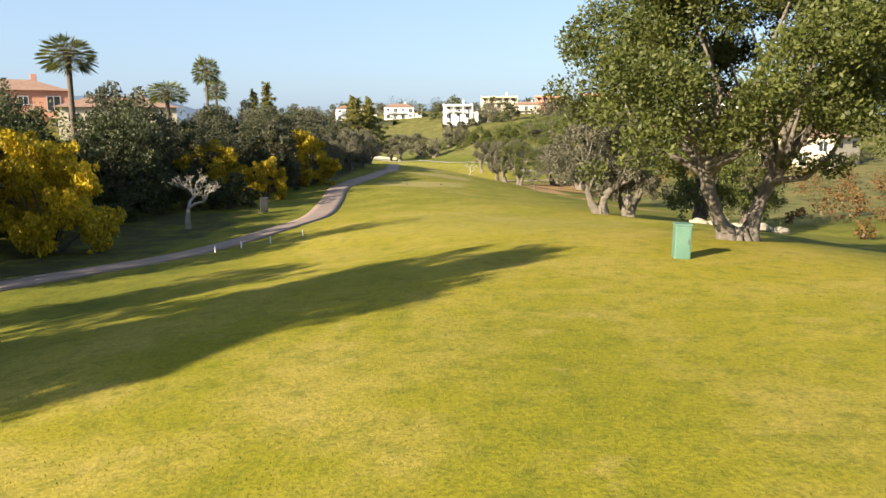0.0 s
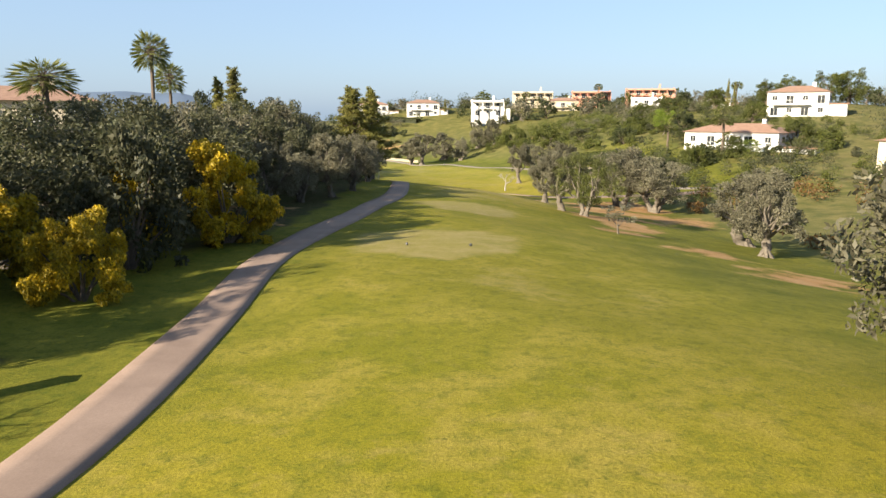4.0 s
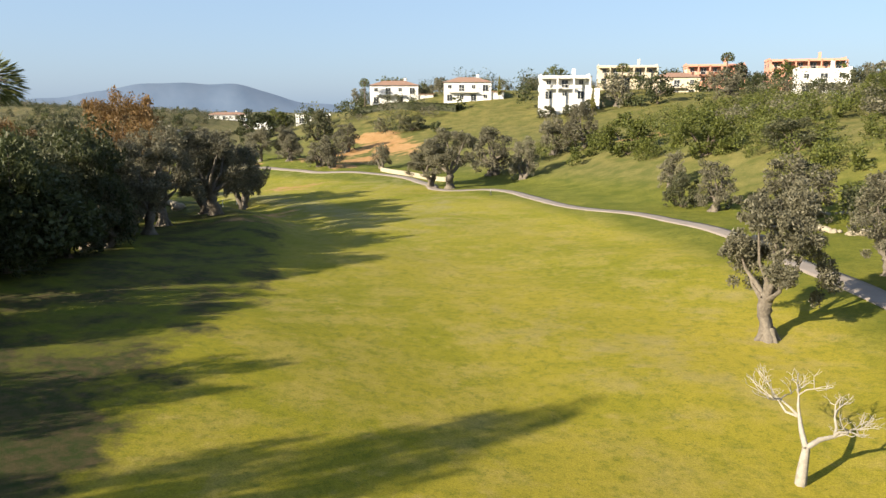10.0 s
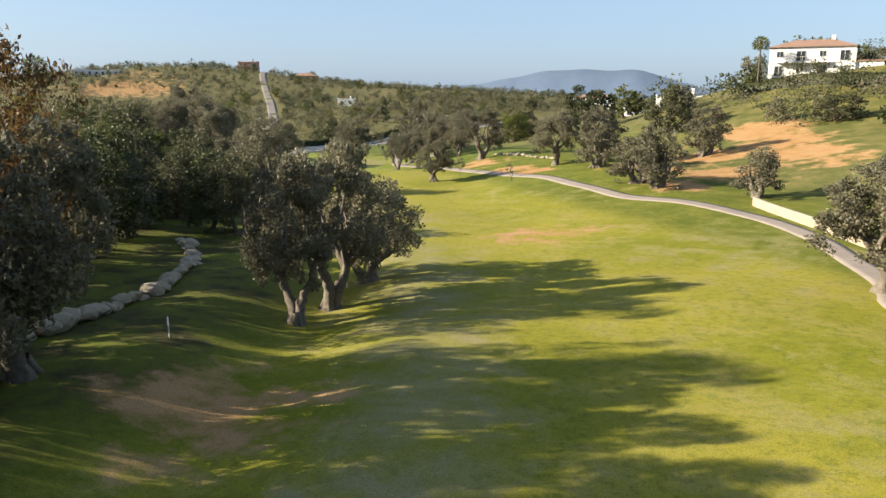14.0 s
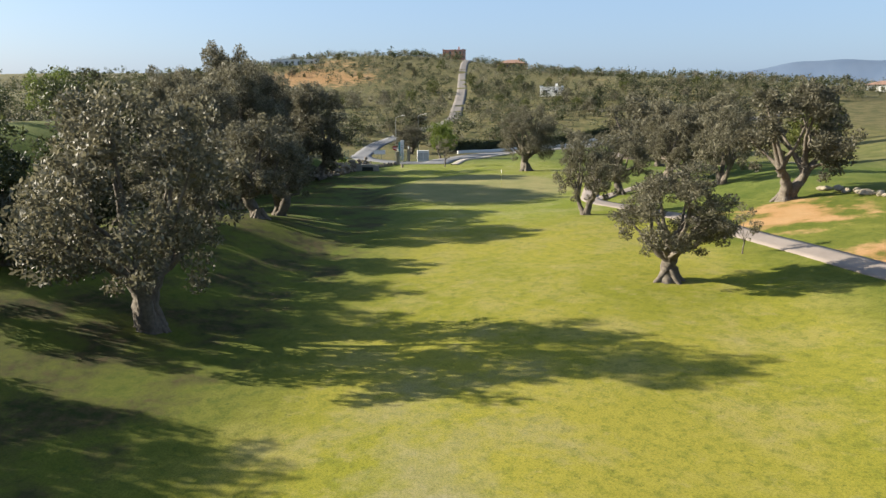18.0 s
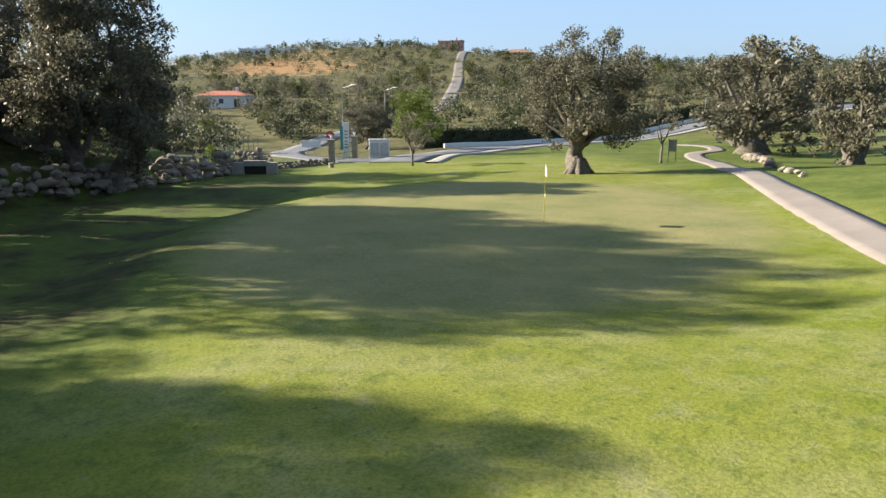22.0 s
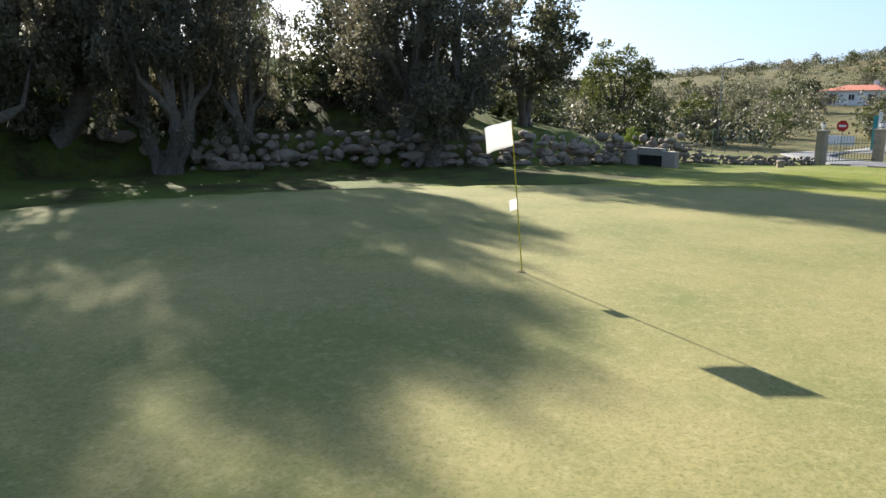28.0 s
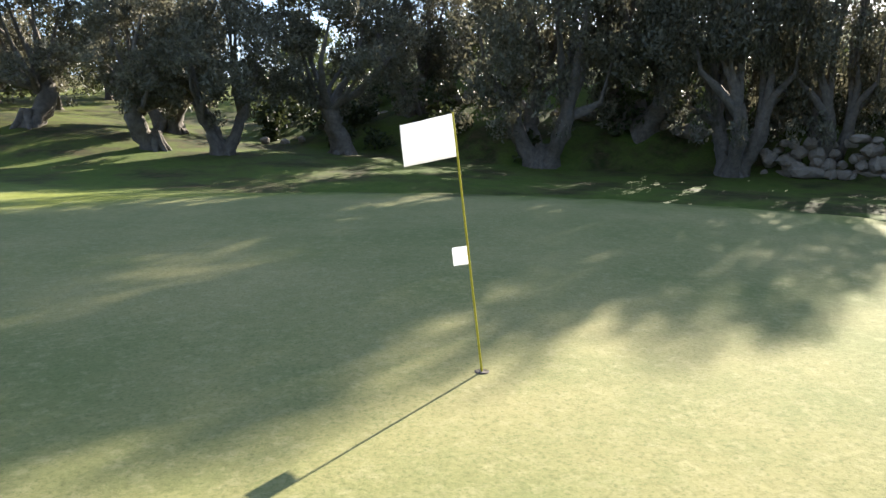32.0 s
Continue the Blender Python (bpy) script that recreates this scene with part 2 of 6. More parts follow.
YELLOW = plain("yellow fibreglass", (0.435, 0.358, 0.0128), (0.474, 0.403, 0.0256), 4.0, 0.4, bump=0.05, depth=0.002)
RED = plain("red enamel", (0.32, 0.0128, 0.0128), (0.371, 0.0192, 0.0192), 4.0, 0.4, bump=0.03, depth=0.002)
STEEL = plain("grey steel", (0.16, 0.173, 0.173), (0.23, 0.237, 0.237), 4.0, 0.45, 0.8, bump=0.05, depth=0.002)
GATE_GREEN = plain("green gate paint", (0.0192, 0.064, 0.0384), (0.032, 0.0896, 0.0576), 3.0, 0.5, bump=0.1, depth=0.003)

# ---- the lie of the land ----
CENTRE = [(0, -70), (0, -30), (0, 10), (0, 50), (0, 100), (-2, 140), (-8, 185), (-28, 228), (-62, 265), (-95, 295), (-124, 316), (-160, 338), (-200, 356)]
# along the hole: metres from the first tee, heights 30 and 12 m to the left, on the line, 12 and 28 m to the right
PROFILE = [
    (-70, -4.0, -3.6, -2.8, -2.8, -3.4), (5, -5.0, -4.5, -2.95, -2.9, -4.6), (26, -5.6, -5.7, -4.1, -4.0, -6.6), (45, -5.4, -6.2, -5.1, -6.0, -8.4),
    (66, -5.0, -5.8, -5.6, -7.2, -9.6), (88, -5.0, -5.8, -6.5, -8.8, -10.9), (102, -5.3, -5.6, -6.7, -9.1, -11.9), (120, -6.6, -6.9, -8.0, -10.5, -12.4),
    (133, -8.2, -8.9, -10.2, -11.3, -12.0), (156, -9.2, -10.6, -12.0, -12.2, -10.2), (180, -9.8, -11.4, -12.4, -12.1, -10.6), (215, -12.0, -12.5, -13.2, -13.0, -12.2),
    (247, -13.6, -14.7, -14.5, -14.2, -13.7), (278, -14.6, -16.6, -15.9, -15.6, -13.6), (300, -14.4, -17.3, -16.5, -16.0, -12.8), (322, -14.8, -17.5, -16.6, -16.2, -13.2),
    (345, -17.6, -17.8, -17.1, -16.6, -13.5),
]
PROFILE_END = [(366, -18.8, -18.7, -18.1, -17.5, -14.8), (388, -18.6, -18.8, -18.2, -18.0, -18.0), (410, -19.0, -19.2, -18.9, -18.7, -18.6), (470, -21.0, -21.0, -20.5, -20.3, -20.2)]
# hills round about: place, reach, height over the plain
HILLS = [
    (95, 250, 85, 17), (30, 400, 95, 17.5), (140, 420, 120, 12), (-50, 400, 55, 13), (-60, 90, 60, 6), (-56, 106, 18, 6.5), (60, 60, 60, -1), (-70, 215, 55, 3.5),
    (-165, 258, 48, 8), (-470, 520, 130, 21.5), (-420, 330, 110, 8), (-700, 700, 260, 28), (-250, 540, 120, 14), (-820, 380, 260, 22),
    (200, 700, 260, 4), (-380, 800, 200, 10), (-250, 330, 45, -1.5), (220, 250, 100, 6), (-620, 60, 300, 8),
]


def smooth_line(points, step=2.0):
    """A soft line through the points, with a point every step metres or so."""
    p = [np.array(q, float) for q in points]
    p = [2 * p[0] - p[1]] + p + [2 * p[-1] - p[-2]]
    out = []
    for a, b, c, d in zip(p, p[1:], p[2:], p[3:]):
        n = max(1, int(np.linalg.norm((c - b)[:2]) / step))
        for u in np.arange(n) / n:
            out.append(0.5 * (2 * b + (c - a) * u + (2 * a - 5 * b + 4 * c - d) * u * u + (3 * b - a - 3 * c + d) * u ** 3))
    out.append(p[-2])
    return np.array(out)


LINE = smooth_line(CENTRE, 3.0)
LINE_S = np.concatenate([[0], np.cumsum(np.hypot(*np.diff(LINE, axis=0).T))])
LINE_S -= LINE_S[np.argmin(np.hypot(LINE[:, 0], LINE[:, 1]))]
LINE_T = np.gradient(LINE, axis=0)
LINE_T /= np.hypot(LINE_T[:, 0], LINE_T[:, 1])[:, None]
_prof = np.array(PROFILE + PROFILE_END)
GRID_S = np.arange(-80, 480, 2.0)
GRID_L = np.arange(-60, 61, 2.0)
_cols = np.array([np.interp(GRID_S, _prof[:, 0], _prof[:, k]) for k in range(1, 6)])
_tab = np.array([np.interp(GRID_L, [-30, -12, 0, 12, 28], _cols[:, i]) for i in range(len(GRID_S))])
for _ in range(9):
    _tab[1:-1] = 0.25 * _tab[:-2] + 0.5 * _tab[1:-1] + 0.25 * _tab[2:]
for _ in range(5):
    _tab[:, 1:-1] = 0.25 * _tab[:, :-2] + 0.5 * _tab[:, 1:-1] + 0.25 * _tab[:, 2:]


def along(x, y):
    """Metres along the hole and to the right of its line."""
    x, y = np.atleast_1d(np.asarray(x, float)), np.atleast_1d(np.asarray(y, float))
    s, lat = np.empty(len(x)), np.empty(len(x))
    for i in range(0, len(x), 20000):
        dx, dy = x[i:i + 20000, None] - LINE[:, 0], y[i:i + 20000, None] - LINE[:, 1]
        k = np.argmin(dx * dx + dy * dy, axis=1)
        r = np.arange(len(k))
        a = dx[r, k] * LINE_T[k, 0] + dy[r, k] * LINE_T[k, 1]
        s[i:i + 20000] = LINE_S[k] + a
        side = dx[r, k] * LINE_T[k, 1] - dy[r, k] * LINE_T[k, 0]
        lat[i:i + 20000] = np.where(np.abs(a) < 4, side, np.sign(side) * np.hypot(dx[r, k], dy[r, k]))
    return s, lat


def ease(a, b, v):
    u = np.clip((v - a) / (b - a), 0, 1)
    return u * u * (3 - 2 * u)


def region(x, y):
    z = np.interp(y - 0.35 * x, [-60, 40, 120, 250, 420, 600], [-5, -8, -13, -17, -20.5, -19.5])
    for hx, hy, r, h in HILLS:
        z = z + h * np.exp(-((x - hx) ** 2 + (y - hy) ** 2) / (r * r))
    far = np.hypot(x + 60, y - 200)
    z = z + 1.1 * np.sin(x * 0.013 + 1.0) * np.sin(y * 0.017) * ease(250, 700, far) * 3
    return z


def near_hole(x, y):
    s, lat = along(x, y)
    a, b = np.clip((s + 80) / 2, 0, len(GRID_S) - 1.001), np.clip((lat + 60) / 2, 0, len(GRID_L) - 1.001)
    i, j = a.astype(int), b.astype(int)
    u, v = a - i, b - j
    z = (1 - u) * (1 - v) * _tab[i, j] + u * (1 - v) * _tab[i + 1, j] + (1 - u) * v * _tab[i, j + 1] + u * v * _tab[i + 1, j + 1]
    return z, s, lat


def heights(x, y):
    """The ground's height at places."""
    x, y = np.atleast_1d(np.asarray(x, float)), np.atleast_1d(np.asarray(y, float))
    z, s, lat = near_hole(x, y)
    keep = (1 - ease(28, 58, np.abs(lat))) * (1 - ease(440, 480, s)) * ease(-80, -50, s)
    out = keep * z + (1 - keep) * region(x, y)
    # the bank behind the rock wall beside the green
    foot = np.interp(s, [335, 372, 383, 396, 410], [30, 28.5, 22.5, 22.5, 26])
    inside = ease(338, 352, s) * (1 - ease(398, 410, s)) * (1 - ease(44, 62, -lat))
    out = out + (1.7 * ease(0, 2.2, -lat - foot) + 1.4 * ease(2.2, 11, -lat - foot)) * inside
    # the swale on the shaded side of the fairway and the mound before the green
    out = out - 0.6 * np.exp(-((lat + 8.5) / 3.2) ** 2) * ease(185, 205, s) * (1 - ease(275, 300, s)) + 0.45 * np.exp(-((lat + 14) / 3) ** 2) * ease(190, 210, s) * (1 - ease(280, 300, s))
    out = out + 0.95 * np.exp(-((lat + 21.5) / 4.5) ** 2 - ((s - 330) / 10) ** 2) - 0.5 * np.exp(-((lat + 14.5) / 3) ** 2 - ((s - 322) / 14) ** 2)
    # bumps of a hand's height
    out = out + 0.12 * np.sin(x * 0.31 + 0.5 * np.sin(y * 0.23)) * np.sin(y * 0.27 + 1.3)
    # the raised green
    du, dv = (x + 126.2) * 0.7396 + (y - 316.1) * 0.673, (y - 316.1) * 0.7396 - (x + 126.2) * 0.673
    g = np.hypot(du / 10.6, dv / 15)
    level = -17.68 + 0.012 * du - 0.008 * dv + 0.04 * np.sin(du * 0.35 + 1) * np.sin(dv * 0.3)
    on = 1 - ease(0.98, 1.36, g)
    out = out * (1 - on) + level * on
    return out


def ground(x, y):
    return float(heights(x, y)[0])
# ---- building helpers ----
def quick_mesh(name, verts, quads, material, smooth=False):
    """A mesh of many four-sided faces, from arrays."""
    me = bpy.data.meshes.new(name)
    v, q = np.asarray(verts, np.float32), np.asarray(quads, np.int32)
    me.vertices.add(len(v))
    me.vertices.foreach_set("co", v.ravel())
    me.loops.add(q.size)
    me.loops.foreach_set("vertex_index", q.ravel())
    me.polygons.add(len(q))
    me.polygons.foreach_set("loop_start", np.arange(0, q.size, q.shape[1], dtype=np.int32))
    if smooth:
        me.polygons.foreach_set("use_smooth", np.ones(len(q), bool))
    me.materials.append(material)
    me.update(calc_edges=True)
    return me


def put(name, me, parent=None, at=None, label=""):
    ob = new(name, me)
    if at is not None:
        ob.matrix_basis = at
    if parent is not None:
        ob.parent = parent
    return tagged(ob, label) if label else ob


def part(name, bm, material, parent, label="", smooth=False):
    me = bpy.data.meshes.new(name)
    bm.to_mesh(me)
    bm.free()
    if smooth:
        me.polygons.foreach_set("use_smooth", [True] * len(me.polygons))
    me.materials.append(material)
    return put(name, me, parent, None, label)


def box(bm, x, y, z, sx, sy, sz, turn=0.0, bevel=0.0):
    """A block with its base's middle at x, y, z."""
    made = bmesh.ops.create_cube(bm, size=1.0)["verts"]
    bmesh.ops.transform(bm, verts=made, matrix=Matrix.Translation((x, y, z + sz / 2)) @ Matrix.Rotation(turn, 4, "Z") @ Matrix.Diagonal((sx, sy, sz, 1)))
    if bevel:
        edges = list({e for v in made for e in v.link_edges})
        bmesh.ops.bevel(bm, geom=edges, offset=bevel, segments=2, affect="EDGES", profile=0.6)
    return made


def tube(bm, a, b, r0, r1, sides=8):
    """A tapered round bar from a to b."""
    a, b = Vector(a), Vector(b)
    d = b - a
    m = Matrix.Translation((a + b) / 2) @ d.to_track_quat("Z", "Y").to_matrix().to_4x4()
    bmesh.ops.create_cone(bm, cap_ends=True, segments=sides, radius1=r0, radius2=r1, depth=d.length, matrix=m)


def limb_mesh(name, limbs, material, sides=7, rough=0.0, seed=1, ribs=0.0):
    """Tapered, bent limbs: each a list of (place, radius), as one mesh."""
    rng = np.random.default_rng(seed)
    verts, quads = [], []
    for rings in limbs:
        first = len(verts)
        for k, (p, r) in enumerate(rings):
            p = np.array(p, float)
            a = np.array(rings[min(k + 1, len(rings) - 1)][0], float) - np.array(rings[max(k - 1, 0)][0], float)
            a /= np.linalg.norm(a) + 1e-9
            u = np.cross(a, (0.3, 0.9, 0.2))
            u /= np.linalg.norm(u)
            w = np.cross(a, u)
            for i in range(sides):
                t = 2 * math.pi * i / sides
                rr = r * (1 + rough * (rng.random() - 0.5) * 2 + ribs * (math.sin(3 * t + 0.5 * k + first) + 0.6 * math.sin(5 * t - 0.8 * k)))
                verts.append(p + rr * (math.cos(t) * u + math.sin(t) * w))
        for k in range(len(rings) - 1):
            for i in range(sides):
                j = (i + 1) % sides
                quads.append((first + k * sides + i, first + k * sides + j, first + (k + 1) * sides + j, first + (k + 1) * sides + i))
    return quick_mesh(name, verts, quads, material, True)


def leaves(rng, centres, radii, count, size, aspect=0.45, droop=0.0, shell=0.55, lift=0.0):
    """Leaf blades strewn over clumps: arrays of corners and faces."""
    centres, radii = np.array(centres, float), np.array(radii, float)
    weight = radii ** 2 / np.sum(radii ** 2)
    which = rng.choice(len(centres), count, p=weight)
    d = rng.normal(size=(count, 3))
    d /= np.linalg.norm(d, axis=1)[:, None]
    dist = shell + (1.08 - shell) * rng.random(count) ** 0.6
    p = centres[which] + d * (radii[which] * dist)[:, None] * np.array([1, 1, 0.85])
    along_leaf = rng.normal(size=(count, 3)) * (0.75 if lift else 1.0) + d * 0.6
    along_leaf[:, 2] += lift - droop
    along_leaf /= np.linalg.norm(along_leaf, axis=1)[:, None]
    side = np.cross(along_leaf, rng.normal(size=(count, 3)))
    side /= np.linalg.norm(side, axis=1)[:, None] + 1e-9
    ln = size * (0.6 + 0.8 * rng.random(count))
    a, s = along_leaf * ln[:, None], side * (ln * aspect)[:, None] * 0.5
    v = np.empty((count, 4, 3))
    v[:, 0], v[:, 1], v[:, 2], v[:, 3] = p - a * 0.5, p + s - a * 0.05, p + a * 0.5, p - s - a * 0.05
    return v.reshape(-1, 3), np.arange(count * 4).reshape(-1, 4)


def lobed_crown(rng, h0, h1, r, lobes, subs=9, ragged=0.3):
    """Clumps of a billowing crown: large lobes round the limbs' ends, each beset with small ones; also the lobes' middles."""
    cent, rad, mids = [], [], []
    tall = h1 - h0
    size = min(r, tall / 2)
    turn = rng.random() * 6.28
    for i in range(lobes):
        u = (i + 0.5) / lobes
        t = turn + i * 2.4 + rng.normal() * 0.3
        out = r * 0.66 * math.sqrt(max(0.03, 1 - (1.05 * max(0, u - 0.3)) ** 2)) * (0.72 + 0.5 * rng.random()) * (1 - 0.75 * max(0, u - 0.6))
        m = np.array((math.cos(t) * out, math.sin(t) * out, h0 + tall * (0.16 + 0.64 * u + ragged * 0.4 * (rng.random() - 0.5))))
        lr = size * (0.3 + ragged * 0.62 * rng.random())
        mids.append(m)
        cent.append(m)
        rad.append(lr * 0.72)
        for _ in range(subs):
            d = rng.normal(size=3)
            d[2] += 0.25
            d /= np.linalg.norm(d)
            k = 0.62 + 0.45 * rng.random()
            cent.append(m + d * lr * k * np.array((1, 1, 0.9)))
            rad.append(lr * (0.2 + 0.24 * rng.random()))
    for _ in range(max(3, lobes // 2)):
        t = rng.random() * 6.28
        out = r * (0.35 + 0.5 * rng.random())
        for k in range(3):
            cent.append(np.array((math.cos(t) * out, math.sin(t) * out, h0 + tall * (0.2 - 0.09 * k))) + rng.normal(size=3) * 0.12 * size)
            rad.append(size * (0.2 - 0.035 * k))
    return cent, rad, mids


def clump_crown(rng, h0, h1, r, n, spread=0.8):
    """Clump centres and radii that fill an uneven crown from height h0 to h1."""
    c, rad = [], []
    mid, half = (h0 + h1) / 2, (h1 - h0) / 2
    for _ in range(n):
        d = rng.normal(size=3)
        d /= np.linalg.norm(d)
        k = rng.random() ** 0.4 * spread
        c.append((d[0] * r * k, d[1] * r * k, mid + d[2] * half * k))
        rad.append(min(r, half) * (0.28 + 0.24 * rng.random()))
    return c, rad

# ---- ground ----
PATHS = {
    "cart_path": [(-30, -2), (-20, 14), (-14.2, 23), (-10.9, 29), (-8.7, 34.5), (-7.7, 42), (-8.2, 52), (-8.95, 61), (-8.8, 68), (-7.7, 78), (-6.9, 88), (-6.8, 97), (-7.5, 106), (-9.0, 115), (-10.4, 124.5), (-12.2, 131), (-12.2, 137), (-10.2, 142), (-6.5, 145.4), (-2, 146.8), (3, 145.9), (8, 143.4), (13, 142.2), (22, 142), (38, 147)],
    "cart_path_upper": [(40, 149), (30, 150.5), (23, 154.5), (19.7, 161), (18.3, 166), (16.8, 173), (15.8, 183), (14.2, 196), (10.5, 208), (4.6, 217), (-0.2, 227), (-3.8, 238), (-8.5, 244.6), (-14, 246.4), (-17.4, 249.6), (-18.4, 254), (-22, 262), (-25, 267), (-30.2, 273.4), (-38, 278.8), (-47, 282.6), (-57, 290), (-66, 296), (-76, 300.8), (-87, 307), (-95, 310.6), (-101, 312.4), (-106.4, 313.6), (-111, 318), (-117.4, 325.1), (-124, 332.5), (-133, 342.6), (-141, 351), (-147.2, 358), (-149.6, 364.5), (-154, 371), (-163, 377)],
    "cart_path_branch": [(-106.6, 314.6), (-108.6, 319), (-109.8, 325), (-111, 333), (-112.6, 343), (-108, 353)],
}


def graded(a, b, step, far_low, far_high):
    mid = np.arange(a, b + step, step)
    low, high, s = [a], [mid[-1]], step
    while low[-1] > far_low:
        s *= 1.16
        low.append(low[-1] - s)
    s = step
    while high[-1] < far_high:
        s *= 1.16
        high.append(high[-1] + s)
    return np.concatenate([low[:0:-1], mid, high[1:]])


def build_ground():
    xs, ys = graded(-190, 45, 1.25, -4200, 4200), graded(-16, 372, 1.25, -4200, 4500)
    gx, gy = np.meshgrid(xs, ys)
    x, y = gx.ravel(), gy.ravel()
    z = heights(x, y)
    w, h = len(xs), len(ys)
    i = np.arange((h - 1) * (w - 1))
    a = (i // (w - 1)) * w + i % (w - 1)
    me = quick_mesh("ground", np.column_stack([x, y, z]), np.column_stack([a, a + 1, a + w + 1, a + w]), TURF, True)
    s, lat = along(x, y)
    half_l = np.interp(s, [-60, 20, 60, 120, 150, 250, 330, 400], [7.5, 7, 6.5, 6.5, 14, 9, 8, 12])
    half_r = np.interp(s, [-60, 20, 60, 120, 150, 250, 300, 340, 400], [22, 12, 9, 8, 16, 22, 14, 10, 14])
    fair = (1 - ease(-1.5, 2.5, -lat - half_l)) * (1 - ease(-1.5, 3, lat - half_r)) * (1 - ease(398, 412, s))
    fair = fair * (1 - 0.6 * ease(38, 52, s) * (1 - ease(92, 104, s)))
    lush = np.maximum(ease(318, 346, s), 0.45 * ease(120, 240, s) + 0.1 * ease(272, 318, s)) * (1 - ease(50, 90, np.abs(lat)))
    fine, tee = np.zeros(len(x)), np.zeros(len(x))
    for ex, ey, ea, eb, turn in ((-126.2, 316.1, 10.6, 14.6, 0.738), (3.0, 33, 6.0, 6.9, 0), (-2.0, 67.6, 4.4, 5.3, 0), (-0.4, 87.4, 3.8, 4.3, 0)):
        dx, dy = x - ex, y - ey
        c, sn = math.cos(turn), math.sin(turn)
        e = np.hypot((c * dx + sn * dy) / ea, (c * dy - sn * dx) / eb)
        fine = np.maximum(fine, (1 - ease(0.93, 1.03, e)) * (1.0 if ex < -100 else 0.15))
        tee = np.maximum(tee, (1 - ease(0.93, 1.03, e)) * (0.0 if ex < -100 else 0.2 if ex > 2 else 0.9))
    far = np.hypot(x + 70, y - 190)
    scrub = np.maximum(ease(200, 280, far) * (1 - 0.8 * np.exp(-((x - 30) ** 2 + (y - 330) ** 2) / 80 ** 2)), ease(24, 34, lat) * (1 - ease(130, 150, s)) * ease(60, 80, s) * 0.7)
    scrub = np.maximum(scrub, 0.6 * ease(34, 44, lat) * ease(190, 205, s))
    scrub = np.maximum(scrub, 0.8 * ease(48, 62, np.abs(lat)) * (1 - 0.7 * np.exp(-((x - 30) ** 2 + (y - 320) ** 2) / 70 ** 2)))
    scrub = np.maximum(scrub, 0.9 * ease(178, 188, -x) * ease(240, 270, y))
    scrub = np.clip(np.maximum(scrub, ease(405, 425, s) * ease(-40, -20, s - 440 - lat)), 0, 1)
    earth = np.zeros(len(x))
    for ex, ey, er, k in ((17, 122, 7, 0.9), (22, 131, 7, 0.9), (14.5, 96, 4, 0.75), (30, 150, 6, 0.5), (-42, 300, 10, 0.75), (-52, 304, 9, 0.7), (-30, 308, 8, 0.6), (-86, 312, 7, 0.65), (-300, 520, 40, 0.4), (-215, 470, 30, 0.35), (34, 205, 7, 0.6), (-45, 262, 8, 0.6), (-35, 222, 7, 0.6), (-50, 330, 10, 0.5), (18, 270, 8, 0.6), (-16, 80, 5, 0.55), (-13, 71, 3, 0.55), (13, 100, 5, 0.85), (17.5, 108, 5, 0.8), (12, 89, 4, 0.7), (16, 80, 4, 0.7), (19, 72, 5, 0.75), (24, 118, 8, 0.8), (-3, 141, 3.5, 0.5), (-30, 206, 6, 0.55), (-58, 252, 6, 0.5), (-45.5, 334, 9, 0.9), (-48, 316, 8, 0.9), (-36, 315, 8, 0.9), (-40, 304, 6, 0.85), (-43, 289, 5, 0.8), (-40, 324, 8, 0.9), (-69, 300.5, 3.5, 0.9), (-74, 303, 5, 0.8), (-400, 420, 45, 0.8), (-260, 500, 32, 0.3), (-440, 455, 28, 0.8), (-380, 415, 22, 0.75), (8, 131, 2.6, 0.7), (8.3, 122.5, 2.4, 0.75), (8.2, 117, 2.2, 0.65), (14.3, 129.6, 3, 0.7), (4.6, 117, 1.8, 0.5)):
        earth = np.maximum(earth, k * np.exp(-((x - ex) ** 2 + (y - ey) ** 2) / er ** 2))
    dry = tee
    for ex, ey, ea, eb, k in ((1, 112, 9, 9, 0.75), (4, 124, 9, 10, 0.85), (-3, 136, 8, 6, 0.6), (10, 128, 6, 9, 0.8), (-1, 99, 6, 7, 0.6), (-14, 222, 7, 30, 0.45), (-28, 262, 12, 16, 0.4), (4, 170, 12, 14, 0.35), (-52, 284, 16, 9, 0.35), (2, 58, 7, 4, 0.4), (-2.0, 67.6, 5, 6, 0.55), (-0.4, 87.4, 4.5, 5, 0.55)):
        dry = np.maximum(dry, k * np.exp(-(((x - ex) / ea) ** 2 + ((y - ey) / eb) ** 2)))
    dry = np.maximum(dry, 0.62 * np.exp(-((lat + 2.5) / 5) ** 2) * ease(196, 215, s) * (1 - ease(290, 318, s)))
    # leaf litter, thickened where deep shade is painted into the ground
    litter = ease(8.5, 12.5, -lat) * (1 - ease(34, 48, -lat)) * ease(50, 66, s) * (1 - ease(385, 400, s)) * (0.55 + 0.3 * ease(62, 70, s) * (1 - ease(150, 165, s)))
    # beside the first tees this only paints tree shade onto the lawn
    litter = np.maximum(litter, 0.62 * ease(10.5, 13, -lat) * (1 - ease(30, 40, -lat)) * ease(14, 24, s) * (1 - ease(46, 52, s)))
    for k, v in (("fairway", fair), ("fine", fine), ("scrub", scrub), ("earth", earth), ("litter_and_shade", litter), ("lush", lush), ("dry", dry)):
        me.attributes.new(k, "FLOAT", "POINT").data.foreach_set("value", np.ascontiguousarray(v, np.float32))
    return tagged(put("ground", me), "rolling golf course turf running out to scrubland", "ground", kind="structure")


